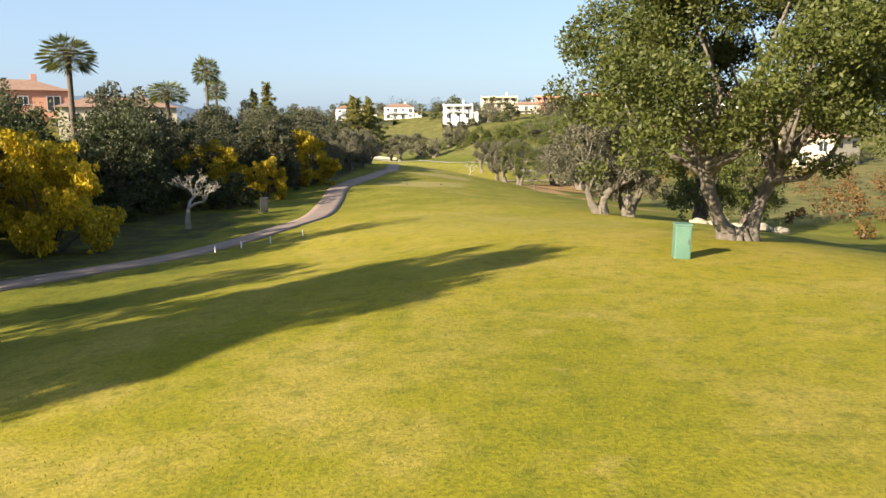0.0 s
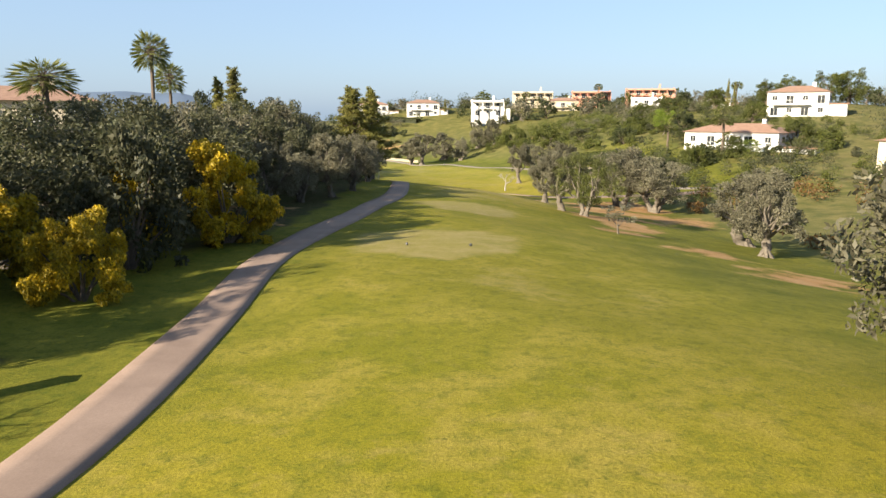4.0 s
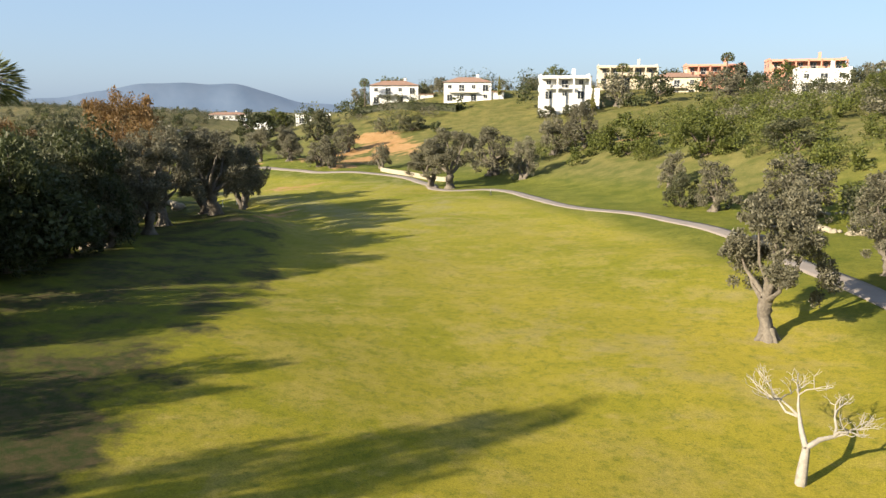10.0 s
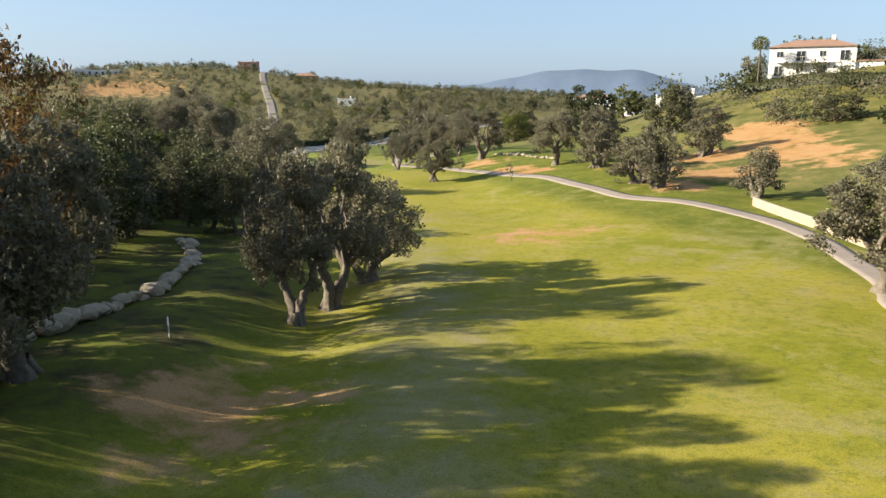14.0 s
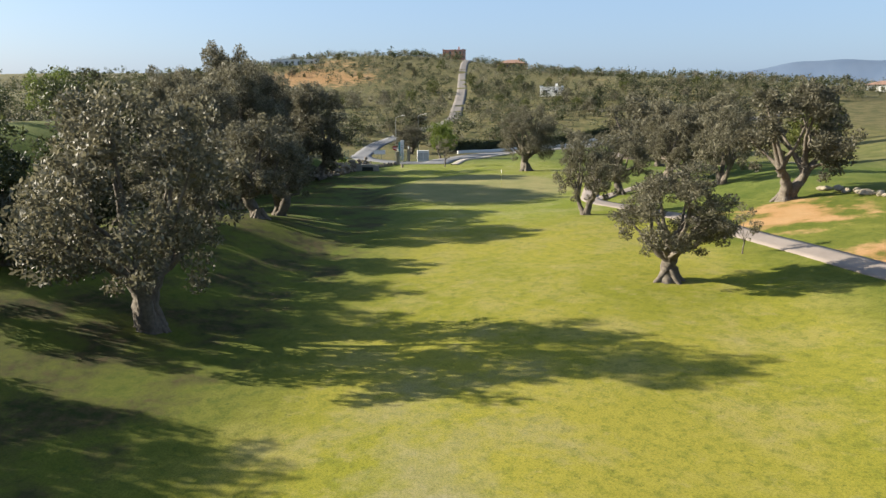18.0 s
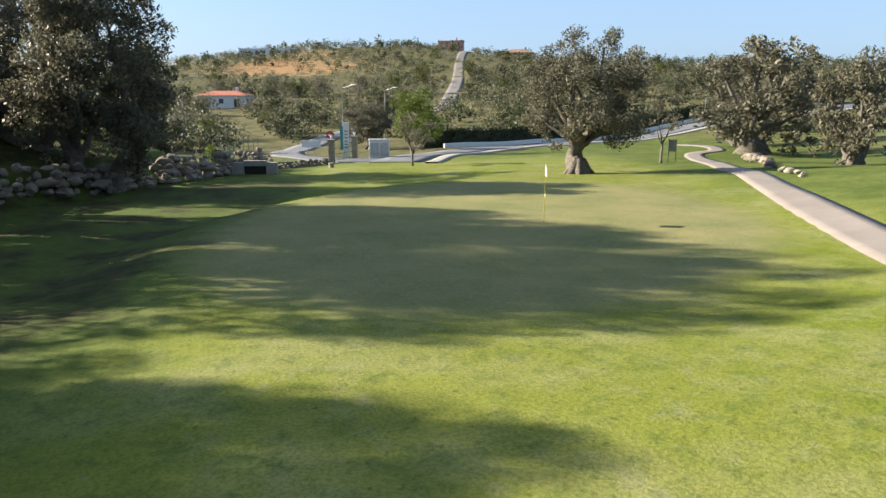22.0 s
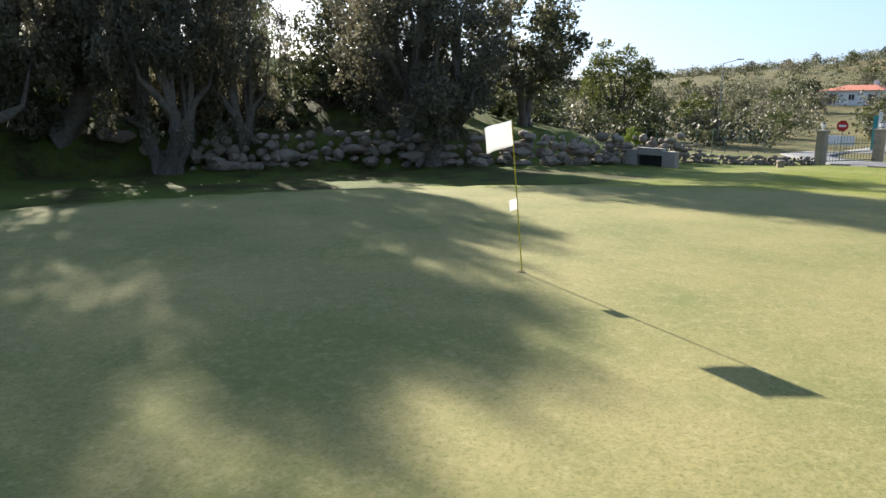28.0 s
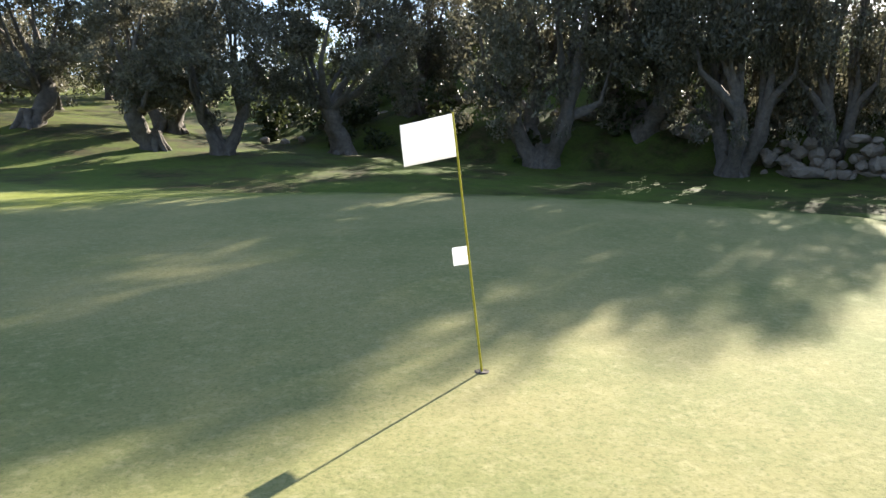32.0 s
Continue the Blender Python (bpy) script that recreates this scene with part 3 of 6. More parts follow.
def ribbon(points, width, lift, thick, step=1.0):
    """A strip that lies on the ground: corners and faces of its top and sides."""
    p = smooth_line(points, step)
    t = np.gradient(p, axis=0)
    t /= np.hypot(t[:, 0], t[:, 1])[:, None]
    side = np.column_stack([t[:, 1], -t[:, 0]])
    rows = []
    for k in np.linspace(-0.5, 0.5, 5):
        q = p + side * width * k
        rows.append(np.column_stack([q, heights(q[:, 0], q[:, 1]) + lift]))
    low = [rows[0] - np.array((0, 0, thick)), rows[-1] - np.array((0, 0, thick))]
    cols = [low[0]] + rows + [low[1]]
    n, m = len(p), len(cols)
    v = np.stack(cols, 1).reshape(-1, 3)
    q = [(i * m + j, i * m + j + 1, (i + 1) * m + j + 1, (i + 1) * m + j) for i in range(n - 1) for j in range(m - 1)]
    return v, q, p, side


build_ground()
for name, line in PATHS.items():
    v, q, p, side = ribbon(line, 1.75, 0.055, 0.3)
    path = tagged(put(name, quick_mesh(name, v, q, PATH_STUFF if name == "cart_path" else PALE_PATH, False)), "pinkish concrete cart path winding over grass" if name == "cart_path" else "pale grey concrete cart path winding over grass", "path", kind="structure")

# ---- trees ----
def olive_kind(seed, leaf, bark, h=6.0, r=2.6, count=4000, size=0.28, forks=2, trunk=0.4, gap=0.2, clumps=10, name="olive", spread=0.55, fork_at=0.27, lean=0.3, aspect=0.43, ragged=0.3, axis=None):
    """Meshes of one tree: a gnarled, ribbed trunk with limbs, and its billowing crown."""
    rng = np.random.default_rng(seed)
    cent, rad, mids = lobed_crown(rng, h * gap, h, r, clumps, ragged=ragged)
    limbs, tops = [], []
    for f in range(forks):
        t = 2 * math.pi * (f + 0.4 * rng.random()) / forks if axis is None else axis + 2 * math.pi * f / forks
        foot = np.array((math.cos(t), math.sin(t), 0)) * trunk * (spread if forks > 1 else 0.0)
        way = np.array((math.cos(t) * lean, math.sin(t) * lean, 1.0)) if forks > 1 else np.array((rng.normal() * lean * 0.6, rng.normal() * lean * 0.6, 1.0))
        top = foot + way * h * fork_at
        bow = rng.normal(size=3) * trunk * np.array((0.5, 0.5, 0))
        rings = []
        for k in range(10):
            u = k / 9
            p = foot + (top - foot) * u + bow * math.sin(u * 3.1) + rng.normal(size=3) * 0.1 * trunk * (0 < k) * np.array((1, 1, 0.2))
            wide = 0.95 + 0.6 * max(0.0, 1 - u * 4.5) ** 1.6 - 0.22 * u + 0.1 * math.sin(u * 9 + seed)
            rings.append((p - np.array((0, 0, 0.25 if k == 0 else 0)), trunk * wide / (1 if forks == 1 else 1.25)))
        limbs.append(rings)
        tops.append((foot, top))
    for i, goal in enumerate(mids):
        foot, top = tops[int(np.argmin([np.hypot(*(goal - q[1])[:2]) for q in tops]))]
        start = foot + (top - foot) * (0.72 + 0.26 * rng.random())
        bend = start + (goal - start) * 0.5 + rng.normal(size=3) * 0.08 * r + np.array((0, 0, -0.06 * r))
        near = start + (bend - start) * 0.5 + rng.normal(size=3) * 0.03 * r
        limbs.append([(start, trunk * 0.42), (near, trunk * 0.31), (bend, trunk * 0.2), (goal, trunk * 0.07)])
    for b in range(6):
        t = rng.random() * 6.28
        p = np.array((math.cos(t), math.sin(t), 0))
        limbs.append([(p * trunk * 0.3 + np.array((0, 0, 1.5 * trunk)), trunk * 0.42), (p * trunk * 0.95 + np.array((0, 0, 0.45 * trunk)), trunk * 0.36), (p * trunk * 1.9 + np.array((0, 0, -0.15)), trunk * 0.16)])
    wood = limb_mesh(name + "_trunk", limbs, bark, 12 if count > 9000 else 8, 0.09, seed, 0.13)
    v, q = leaves(rng, cent, rad, count, size, aspect, 0.0, 0.25, 0.35)
    return wood, quick_mesh(name + "_crown", v, q, leaf)


def conifer_kind(seed, h=11.0, r=2.3, count=15000):
    rng = np.random.default_rng(seed)
    cent, rad, limbs = [], [], [[((0, 0, -0.2), 0.26), ((0.05, 0, h * 0.4), 0.17), ((0, 0.05, h * 0.97), 0.03)]]
    for k in range(70):
        u = 0.12 + 0.88 * k / 70
        t = k * 2.4 + rng.random()
        reach = r * (1.0 - 0.9 * max(0, u - 0.2) / 0.8) * (0.35 + 0.8 * rng.random())
        tip = np.array((math.cos(t) * reach, math.sin(t) * reach, h * u + 0.3 + 0.55 * reach))
        limbs.append([((0, 0, h * u * 0.95), 0.06), (tip * np.array((0.5, 0.5, 1)) - np.array((0, 0, 0.15)), 0.035), (tip, 0.012)])
        for w in (0.45, 0.75, 1.0):
            cent.append(tip * np.array((w, w, 1)) + rng.normal(size=3) * 0.15)
            rad.append(0.46 * (1.2 - 0.7 * u) * (1.15 - 0.4 * w))
    v, q = leaves(rng, cent, rad, count, 0.32, 0.22, -0.5, 0.2)
    return limb_mesh("conifer_trunk", limbs, DARK_BARK, 7, 0.08, seed), quick_mesh("conifer_crown", v, q, PINE_LEAF)


def bush_kind(seed, leaf, h=4.0, r=2.5, count=6000, size=0.21, droop=0.0):
    rng = np.random.default_rng(seed)
    cent, rad, mids = lobed_crown(rng, 0.0, h, r, 11, 7)
    limbs = [[((rng.normal() * 0.15, rng.normal() * 0.15, -0.2), 0.09), (np.array(c) * (0.4, 0.4, 0.45), 0.06), (c, 0.02)] for c in mids[:9]]
    v, q = leaves(rng, cent, rad, count, size, 0.45, droop, 0.3)
    return limb_mesh("bush_stems", limbs, DARK_BARK, 6, 0.1, seed), quick_mesh("bush_crown", v, q, leaf)


def bare_kind(seed, h=4.0, r=1.7, bark=None, twig=5):
    rng = np.random.default_rng(seed)
    limbs = []

    def grow(p, d, length, rad, level):
        q = p + d * length
        limbs.append([(p, rad), ((p + q) / 2 + rng.normal(size=3) * length * 0.07, rad * 0.85), (q, rad * 0.62)])
        if level < twig:
            for _ in range(2 + (level > 0) + (rng.random() < 0.4)):
                e = d + rng.normal(size=3) * 0.75
                e[2] = abs(e[2]) * 0.8 + 0.15
                grow(q, e / np.linalg.norm(e), length * (0.6 + 0.2 * rng.random()), rad * 0.52, level + 1)

    grow(np.array((0, 0, -0.2)), np.array((0.05, 0.02, 1.0)), h * 0.34, h * 0.045, 0)
    return limb_mesh("bare_tree", limbs, bark or PALE_BARK, 6, 0.08, seed)


def palm_kind(seed, h=11.0, r=2.2, fronds=64):
    """A fan palm: ringed trunk, a skirt of dead fans, a globe of green fans on stalks."""
    rng = np.random.default_rng(seed)
    trunk = [((0.0, 0, -0.2), 0.34), ((0.05, 0, 0.5), 0.26), ((0.1, 0.05, h * 0.5), 0.2), ((0.05, 0, h * 0.9), 0.2), ((0.05, 0, h), 0.3)]
    top = np.array((0.05, 0, h))
    v, q, stalks = [], [], [trunk]
    for k in range(fronds):
        up = 1.0 - 1.75 * (k + 0.5) / fronds
        t = k * 2.399 + rng.random() * 0.3
        flat = math.sqrt(max(0.02, 1 - up * up))
        d = np.array((math.cos(t) * flat, math.sin(t) * flat, up))
        reach = r * (0.48 + 0.1 * rng.random())
        hub = top + d * reach - np.array((0, 0, 0.05 * r))
        stalks.append([(top, 0.03), (top + d * reach * 0.5 + np.array((0, 0, 0.05)), 0.025), (hub, 0.02)])
        s = np.cross(d, (0, 0, 1.0))
        s /= np.linalg.norm(s) + 1e-6
        for j in range(13):
            a = -1.35 + 2.7 * j / 12
            ray = d * math.cos(a) + s * math.sin(a)
            end = hub + ray * r * 0.5 * (0.85 + 0.2 * rng.random()) - np.array((0, 0, (0.1 + 0.2 * rng.random()) * r * 0.5))
            w = np.cross(ray, d) * 0.0 + np.cross(ray, s + 0.3 * rng.normal(size=3)) * 0.05 + s * 0.03
            n = len(v)
            v += [hub, (hub + end) / 2 + w, end, (hub + end) / 2 - w]
            q.append((n, n + 1, n + 2, n + 3))
    return limb_mesh("palm_trunk", stalks, DARK_BARK, 6, 0.06, seed), quick_mesh("palm_crown", v, q, PALM_LEAF)


def plant(kinds, name, x, y, h, r, base_h, base_r, label, category="tree", group="", turn=None, parts=("trunk", "crown")):
    """Stands one tree on the ground: an Empty at its foot with its trunk and crown."""
    rng = random.Random(int(x * 13 + y * 7))
    kind = kinds[rng.randrange(len(kinds))]
    ob = tagged(new(name), label, category, group)
    ob.matrix_basis = Matrix.Translation((x, y, ground(x, y) - 0.04)) @ Matrix.Rotation(rng.random() * 6.283 if turn is None else turn, 4, "Z") @ Matrix.Diagonal((r / base_r, r / base_r, h / base_h, 1))
    for part_name, me in zip(parts, kind):
        piece = put(part_name, me, ob)
        if part_name == "branch":
            tagged(piece, kind="stuff")
    return ob


OLIVES = [olive_kind(11, OLIVE_LEAF, BARK, 6.0, 2.6, 7500, 0.225, 2, 0.4, 0.12, 11), olive_kind(12, OLIVE_LEAF, BARK, 6.0, 2.6, 7500, 0.225, 1, 0.5, 0.1, 9), olive_kind(13, OLIVE_LEAF, BARK, 6.0, 2.6, 7500, 0.225, 3, 0.4, 0.1, 12)]
FINE_OLIVES = [
    olive_kind(111, OLIVE_LEAF, BARK, 6.0, 2.6, 19000, 0.14, 2, 0.3, 0.27, 11, lean=0.4), olive_kind(112, OLIVE_LEAF, BARK, 6.0, 2.6, 19000, 0.14, 1, 0.36, 0.26, 9, lean=0.35),
    olive_kind(113, OLIVE_LEAF, BARK, 6.0, 2.6, 19000, 0.14, 3, 0.28, 0.22, 13, lean=0.5), olive_kind(114, OLIVE_LEAF, BARK, 6.0, 2.6, 19000, 0.14, 1, 0.32, 0.3, 8, ragged=0.42),
    olive_kind(115, OLIVE_LEAF, BARK, 6.0, 2.6, 19000, 0.14, 2, 0.32, 0.24, 10, ragged=0.4), olive_kind(116, OLIVE_LEAF, BARK, 6.0, 2.6, 19000, 0.14, 1, 0.36, 0.24, 12, lean=0.5),
]
ANCIENT_OLIVES = [olive_kind(17, OLIVE_LEAF, BARK, 6.0, 2.6, 30000, 0.112, 1, 0.42, 0.27, 12, fork_at=0.22, ragged=0.34), olive_kind(18, OLIVE_LEAF, BARK, 6.0, 2.6, 30000, 0.112, 1, 0.4, 0.25, 14, fork_at=0.24, ragged=0.36)]
WILD_LEAF = leaf_stuff("wild olive leaves", (0.07, 0.082, 0.018), (0.155, 0.165, 0.04))
GREEN_OLIVES = [olive_kind(21, WILD_LEAF, BARK, 6.0, 2.6, 15000, 0.12, 2, 0.26, 0.18, 10)]
CAROBS = [olive_kind(31, GREEN_LEAF, DARK_BARK, 8.0, 4.2, 10000, 0.26, 2, 0.5, 0.1, 13, "carob"), olive_kind(33, GREEN_LEAF, DARK_BARK, 8.0, 4.2, 10000, 0.26, 1, 0.5, 0.1, 12, "carob")]
BIG_CAROB = [olive_kind(32, GREEN_LEAF, BARK, 8.0, 4.2, 100000, 0.105, 2, 0.22, 0.28, 28, "carob", 1.0, fork_at=0.25, lean=0.42, aspect=0.5, axis=0.2)]
TALL_OLIVES = [olive_kind(15, OLIVE_LEAF, BARK, 14.0, 5.0, 36000, 0.24, 3, 0.6, 0.15, 17, fork_at=0.2, lean=0.55), olive_kind(16, OLIVE_LEAF, BARK, 14.0, 5.0, 36000, 0.24, 2, 0.75, 0.16, 15, fork_at=0.18, lean=0.5), olive_kind(19, OLIVE_LEAF, BARK, 14.0, 5.0, 36000, 0.24, 2, 0.7, 0.13, 16, fork_at=0.2, lean=0.7)]
DARK_TREES = [olive_kind(41, DARK_LEAF, DARK_BARK, 9.0, 3.4, 8000, 0.3, 1, 0.3, 0.08, 13, "dark"), olive_kind(42, DARK_LEAF, DARK_BARK, 9.0, 3.4, 8000, 0.3, 2, 0.3, 0.1, 12, "dark"), olive_kind(48, DARK_LEAF, DARK_BARK, 9.0, 3.4, 8000, 0.3, 1, 0.3, 0.06, 15, "dark", ragged=0.4)]
DUSK_TREES = [olive_kind(49, SCRUB_LEAF, BARK, 9.0, 3.4, 8000, 0.28, 2, 0.28, 0.1, 13, "dusk"), olive_kind(50, SCRUB_LEAF, BARK, 9.0, 3.4, 7500, 0.28, 1, 0.28, 0.12, 11, "dusk", ragged=0.4)]
LIMES = [olive_kind(51, LIME_LEAF, BARK, 6.0, 2.6, 9000, 0.16, 1, 0.16, 0.22, 10, "young")]
BROWNS = [olive_kind(61, BROWN_LEAF, DARK_BARK, 9.0, 4.2, 13000, 0.2, 1, 0.32, 0.14, 13, "brown"), olive_kind(62, BROWN_LEAF, DARK_BARK, 9.0, 4.2, 13000, 0.2, 2, 0.3, 0.14, 12, "brown")]
SAPLINGS = [olive_kind(71, OLIVE_LEAF, BARK, 3.4, 1.1, 1600, 0.12, 1, 0.06, 0.36, 6, "sapling"), olive_kind(72, OLIVE_LEAF, BARK, 3.4, 1.1, 1500, 0.12, 1, 0.06, 0.4, 5, "sapling")]
CONIFERS = [conifer_kind(81), conifer_kind(82)]
BUSHES = [bush_kind(91, GREEN_LEAF), bush_kind(92, SCRUB_LEAF), bush_kind(93, DARK_LEAF)]
DARK_BUSHES = [bush_kind(94, DARK_LEAF)]
MIMOSAS = [bush_kind(95, YELLOW_LEAF, count=22000, size=0.16, droop=0.9), bush_kind(96, YELLOW_LEAF, count=22000, size=0.16, droop=0.9)]
LIME_BUSHES = [bush_kind(97, LIME_LEAF)]
PALMS = [palm_kind(101), palm_kind(102, 11.0, 2.2, 52)]
BARES = [bare_kind(111)]

# kind, then place, height and reach of each
OLIVE_PLACES = [
    (9.6, 43.4, 7.2, 2.7), (11.6, 44.2, 6.0, 2.1), (-13.3, 79, 4.9, 1.7), (-12.8, 84.2, 3.8, 1.5), (-11.2, 88, 5.3, 1.9), (-10.5, 93.5, 5.0, 1.9),
    (-10.8, 105.1, 4.3, 1.6), (8.9, 102.3, 6.2, 2.2), (9.1, 121, 5.9, 2.15), (23.6, 93.5, 6.4, 3.4), (22.3, 86, 6.6, 2.4), (20.4, 131.6, 8.4, 4.4), (24.5, 128, 7.6, 4.2),
    (9.2, 169.8, 7.4, 2.7), (19.2, 179.7, 6.6, 2.7), (20.5, 199.8, 6.5, 2.9), (16.9, 211.8, 5.2, 2.0), (15.8, 230, 4.3, 1.8),
]
OLIVES_MIDDLE = [
    (-14.8, 249.5, 9.3, 4.6), (-18.5, 252.5, 8.4, 3.8), (-8.7, 265.3, 8.5, 4.0), (-3.2, 257, 7.4, 2.4), (2.4, 272.3, 7.5, 3.2), (6.7, 270.5, 8, 3.3), (-33.3, 284.6, 5.4, 2.2),
    (-47.8, 289, 6.3, 3.2), (-44.6, 287, 6.4, 2.9), (-58.6, 300.5, 7.5, 2.9), (-67.8, 305.4, 8.4, 3.7), (-61.6, 309, 7.5, 3.4), (-49.4, 317.5, 7.0, 3.2),
    (-89.2, 316.5, 9.4, 4.2), (-106.6, 328, 8.0, 3.2), (-99.7, 324, 7.6, 2.7), (-111.4, 331, 8.0, 3.5), (-108.9, 337.8, 8.7, 3.6), (-106.5, 325.7, 7.2, 2.4),
]
OLIVES_LEFT = [
    (-43.8, 235.4, 10.2, 3.2), (-42.4, 231.8, 8.8, 2.7), (-36.2, 209.8, 9.8, 4.2), (-34.3, 192, 7.8, 3.3), (-46, 241, 7.5, 3.3), (-37.5, 200.5, 9.6, 3.4), (-70.6, 251.1, 6.3, 2.7), (-41, 218, 9.8, 3.6), (-39.5, 214, 9.4, 3.4),
    (-91.5, 269.8, 10.8, 4.2), (-108, 275, 6.0, 2.8), (-113.2, 283.1, 7.8, 3.3),
]
OLIVES_GREEN = [
    (-101.2, 307.2, 7.0, 2.3), (-107.5, 318.6, 6.4, 2.6), (-144.6, 364, 11.2, 5.6), (-129.8, 352.8, 8.6, 3.0), (-153.6, 375.7, 9.0, 3.6), (-161, 394, 10.0, 5.6), (-190, 346, 6.4, 3.8), (-128.0, 286.2, 9.0, 3.6), (-122.0, 288.2, 8.4, 3.0), (-119.1, 287.1, 7.8, 2.9),
]
# third, fourth, fifth and last are added to cast shade on the green
for x, y, h, r in ((-137.2, 289.9, 16.4, 4.5), (-143.7, 295.6, 16.0, 3.7), (-146.6, 292.2, 16.2, 2.4), (-142.0, 290.4, 16.4, 4.4), (-147.4, 297.0, 14.2, 2.9), (-152.3, 306.2, 14.6, 5.0), (-157.5, 303, 12.6, 4.0), (-119.4, 281.4, 12.4, 3.7), (-132.6, 282.3, 12.9, 3.6)):
    plant(TALL_OLIVES, "olive_tree", x, y, h, r, 14.0, 5.0, "tall old olive with a massive furrowed trunk in shade", "tree", "tall olives below the rock wall")
for row, grp in ((OLIVE_PLACES, "olives by the tees"), (OLIVES_MIDDLE, "olives above the fairway"), (OLIVES_LEFT, "olives along the shaded side"), (OLIVES_GREEN, "olives round the green")):
    for x, y, h, r in row:
        plant(FINE_OLIVES if abs(along(x, y)[1][0]) < 27 else OLIVES, "olive_tree", x, y, h * 1.04, r * 1.12, 6.0, 2.6, "old gnarled olive tree with a grey-green crown", "tree", grp)
for x, y, h, r in ((-82.2, 293.6, 6.5, 3.2), (-139.4, 334.3, 9.7, 4.5)):
    plant(ANCIENT_OLIVES, "olive_tree", x, y, h, r, 6.0, 2.6, "ancient olive with a massive gnarled trunk on mown grass", "tree")
plant(GREEN_OLIVES, "olive_tree", 10.6, 99.4, 6.5, 2.9, 6.0, 2.6, "bright green wild olive tree beside the tee", "tree")
plant(BIG_CAROB, "carob_tree", 9.8, 23.4, 10.8, 6.0, 8.0, 4.2, "large dense carob tree with a split bare trunk", "tree", turn=0.0)
for x, y, h, r in ((101.3, 243.1, 10, 5), (107.3, 243.6, 11, 5), (89, 256, 8, 4), (97, 258, 9, 4.5), (49.9, 250.6, 6, 4), (62, 262, 6, 4), (76, 262, 7, 4), (70, 214, 6, 3.6), (18.8, 52, 8.4, 3.5), (26.8, 63, 8.6, 3.7), (-118, 374, 9, 5.0), (-211, 313.8, 12, 6.4)):
    plant(CAROBS, "carob_tree", x, y, h, r, 8.0, 4.2, "dark green carob tree on grass", "tree")
for x, y, h, r in ((-13.4, 113.5, 9.7, 3.3), (-12.0, 117.2, 10.2, 3.2), (-14.8, 119.2, 10.4, 3.2)):
    plant(CONIFERS, "conifer", x, y, h, r, 11.0, 2.3, "tall feathery she-oak beside the cart path", "tree", "she-oaks by the path")
for x, y, h, r in ((-30, 112, 10.5, 2.4), (-26.5, 113, 9.6, 2.8), (-165, 309.5, 11.5, 4.8), (-162, 297, 9.5, 4.0), (-140, 277, 8.0, 3.8), (-149, 283, 8.0, 3.8),
                   (-24, 132, 8, 3), (-22, 126, 5.2, 2.6), (-265, 295, 17, 8),  (-22.5, 6, 11.8, 3.4), (-19.5, 19.4, 10.4, 3.0), (-29, 41, 7.8, 3.2), (-27.5, 46.5, 7.4, 3.2), (-32, 51, 8.4, 3.4), (-35, 58, 8.4, 3.4), (-25, 37, 7.4, 3.0), (-20.5, 23.5, 8.2, 2.8), (-23, 114.5, 9.0, 2.8), (-21, 117, 7.4, 2.6), (-24.5, 127, 9.4, 3.0), (-24, 33, 7.4, 3.2), (-26, 26, 8.2, 3.2), (-21, 28, 7.0, 2.8),
                   (-20, 84, 7.4, 3.2), (-23.5, 91, 7.4, 3.2), (-19, 78.5, 6.6, 3.0), (-25, 80, 7.0, 3.2), (-16, 64.5, 7.0, 3.0), (-17.5, 70, 6.8, 2.9), (-13.5, 70.5, 5.6, 2.4), (-15.6, 73.5, 6.4, 2.5), (-14.0, 89, 5.6, 2.2), (-13.4, 107.2, 3.8, 2.0), (-20, 55, 6.4, 2.8), (-23.5, 60, 5.8, 3.0), (-19, 59.5, 6.2, 2.6), (-24, 52, 6.2, 3.0), (-16, 76, 6.2, 2.6), (-14, 99, 6.0, 2.4), (-21, 66, 6.8, 3.0), (-24, 75, 7.2, 3.2), (-26, 88, 6.4, 3.2), (-20, 104, 7.2, 3.0), (-25, 107, 8.0, 3.0), (-18, 108.5, 7.4, 2.6), (-27, 120, 8.0, 3.0), (-29.5, 129, 9.2, 3.2), (-27, 137, 12.2, 3.0), (-31.5, 144, 9.2, 3.4), (-19, 122, 4.6, 2.2), (-23, 127.5, 6.0, 2.6), (-19.5, 131, 7.4, 2.4),
                   (-31.2, 172, 9.0, 2.5), (-33.4, 182.6, 9.6, 3.2), (-36.2, 184.6, 9.4, 3.0), (-35, 177.4, 8.2, 3.0), (-38.8, 187.6, 7.4, 2.8), (-32, 155, 7.4, 3.2), (-38, 164, 8.6, 3.4), (-42.5, 190, 6.5, 3.0), (-66.5, 246.3, 8.2, 3.0), (-71.5, 247, 8.2, 3.0), (-75, 241, 10.5, 3.2), (-80.5, 251.6, 8.4, 3.0), (-86.5, 250.6, 7.6, 2.8), (-79, 247.4, 6.4, 2.8), (-86, 247, 8.6, 3.0), (-91, 256, 6.6, 2.8), (-103.5, 264.5, 8.0, 3.2), (-114.5, 265, 7.0, 3.2), (-112.5, 272.5, 6.4, 2.8)):
    grey = 1 + int(x * 7 + y * 3) % 2 if 50 < y < 112 and h < 8.1 else 0
    plant((OLIVES, OLIVES, DUSK_TREES)[grey] if grey else DUSK_TREES if int(x * 3 + y) % 5 < 2 else DARK_TREES, "shade_tree", x, y, h, r, *((6.0, 2.6) if grey == 1 else (9.0, 3.4)), "dense broadleaf tree on the shaded side of the hole", "tree", "dark trees of the shaded side")
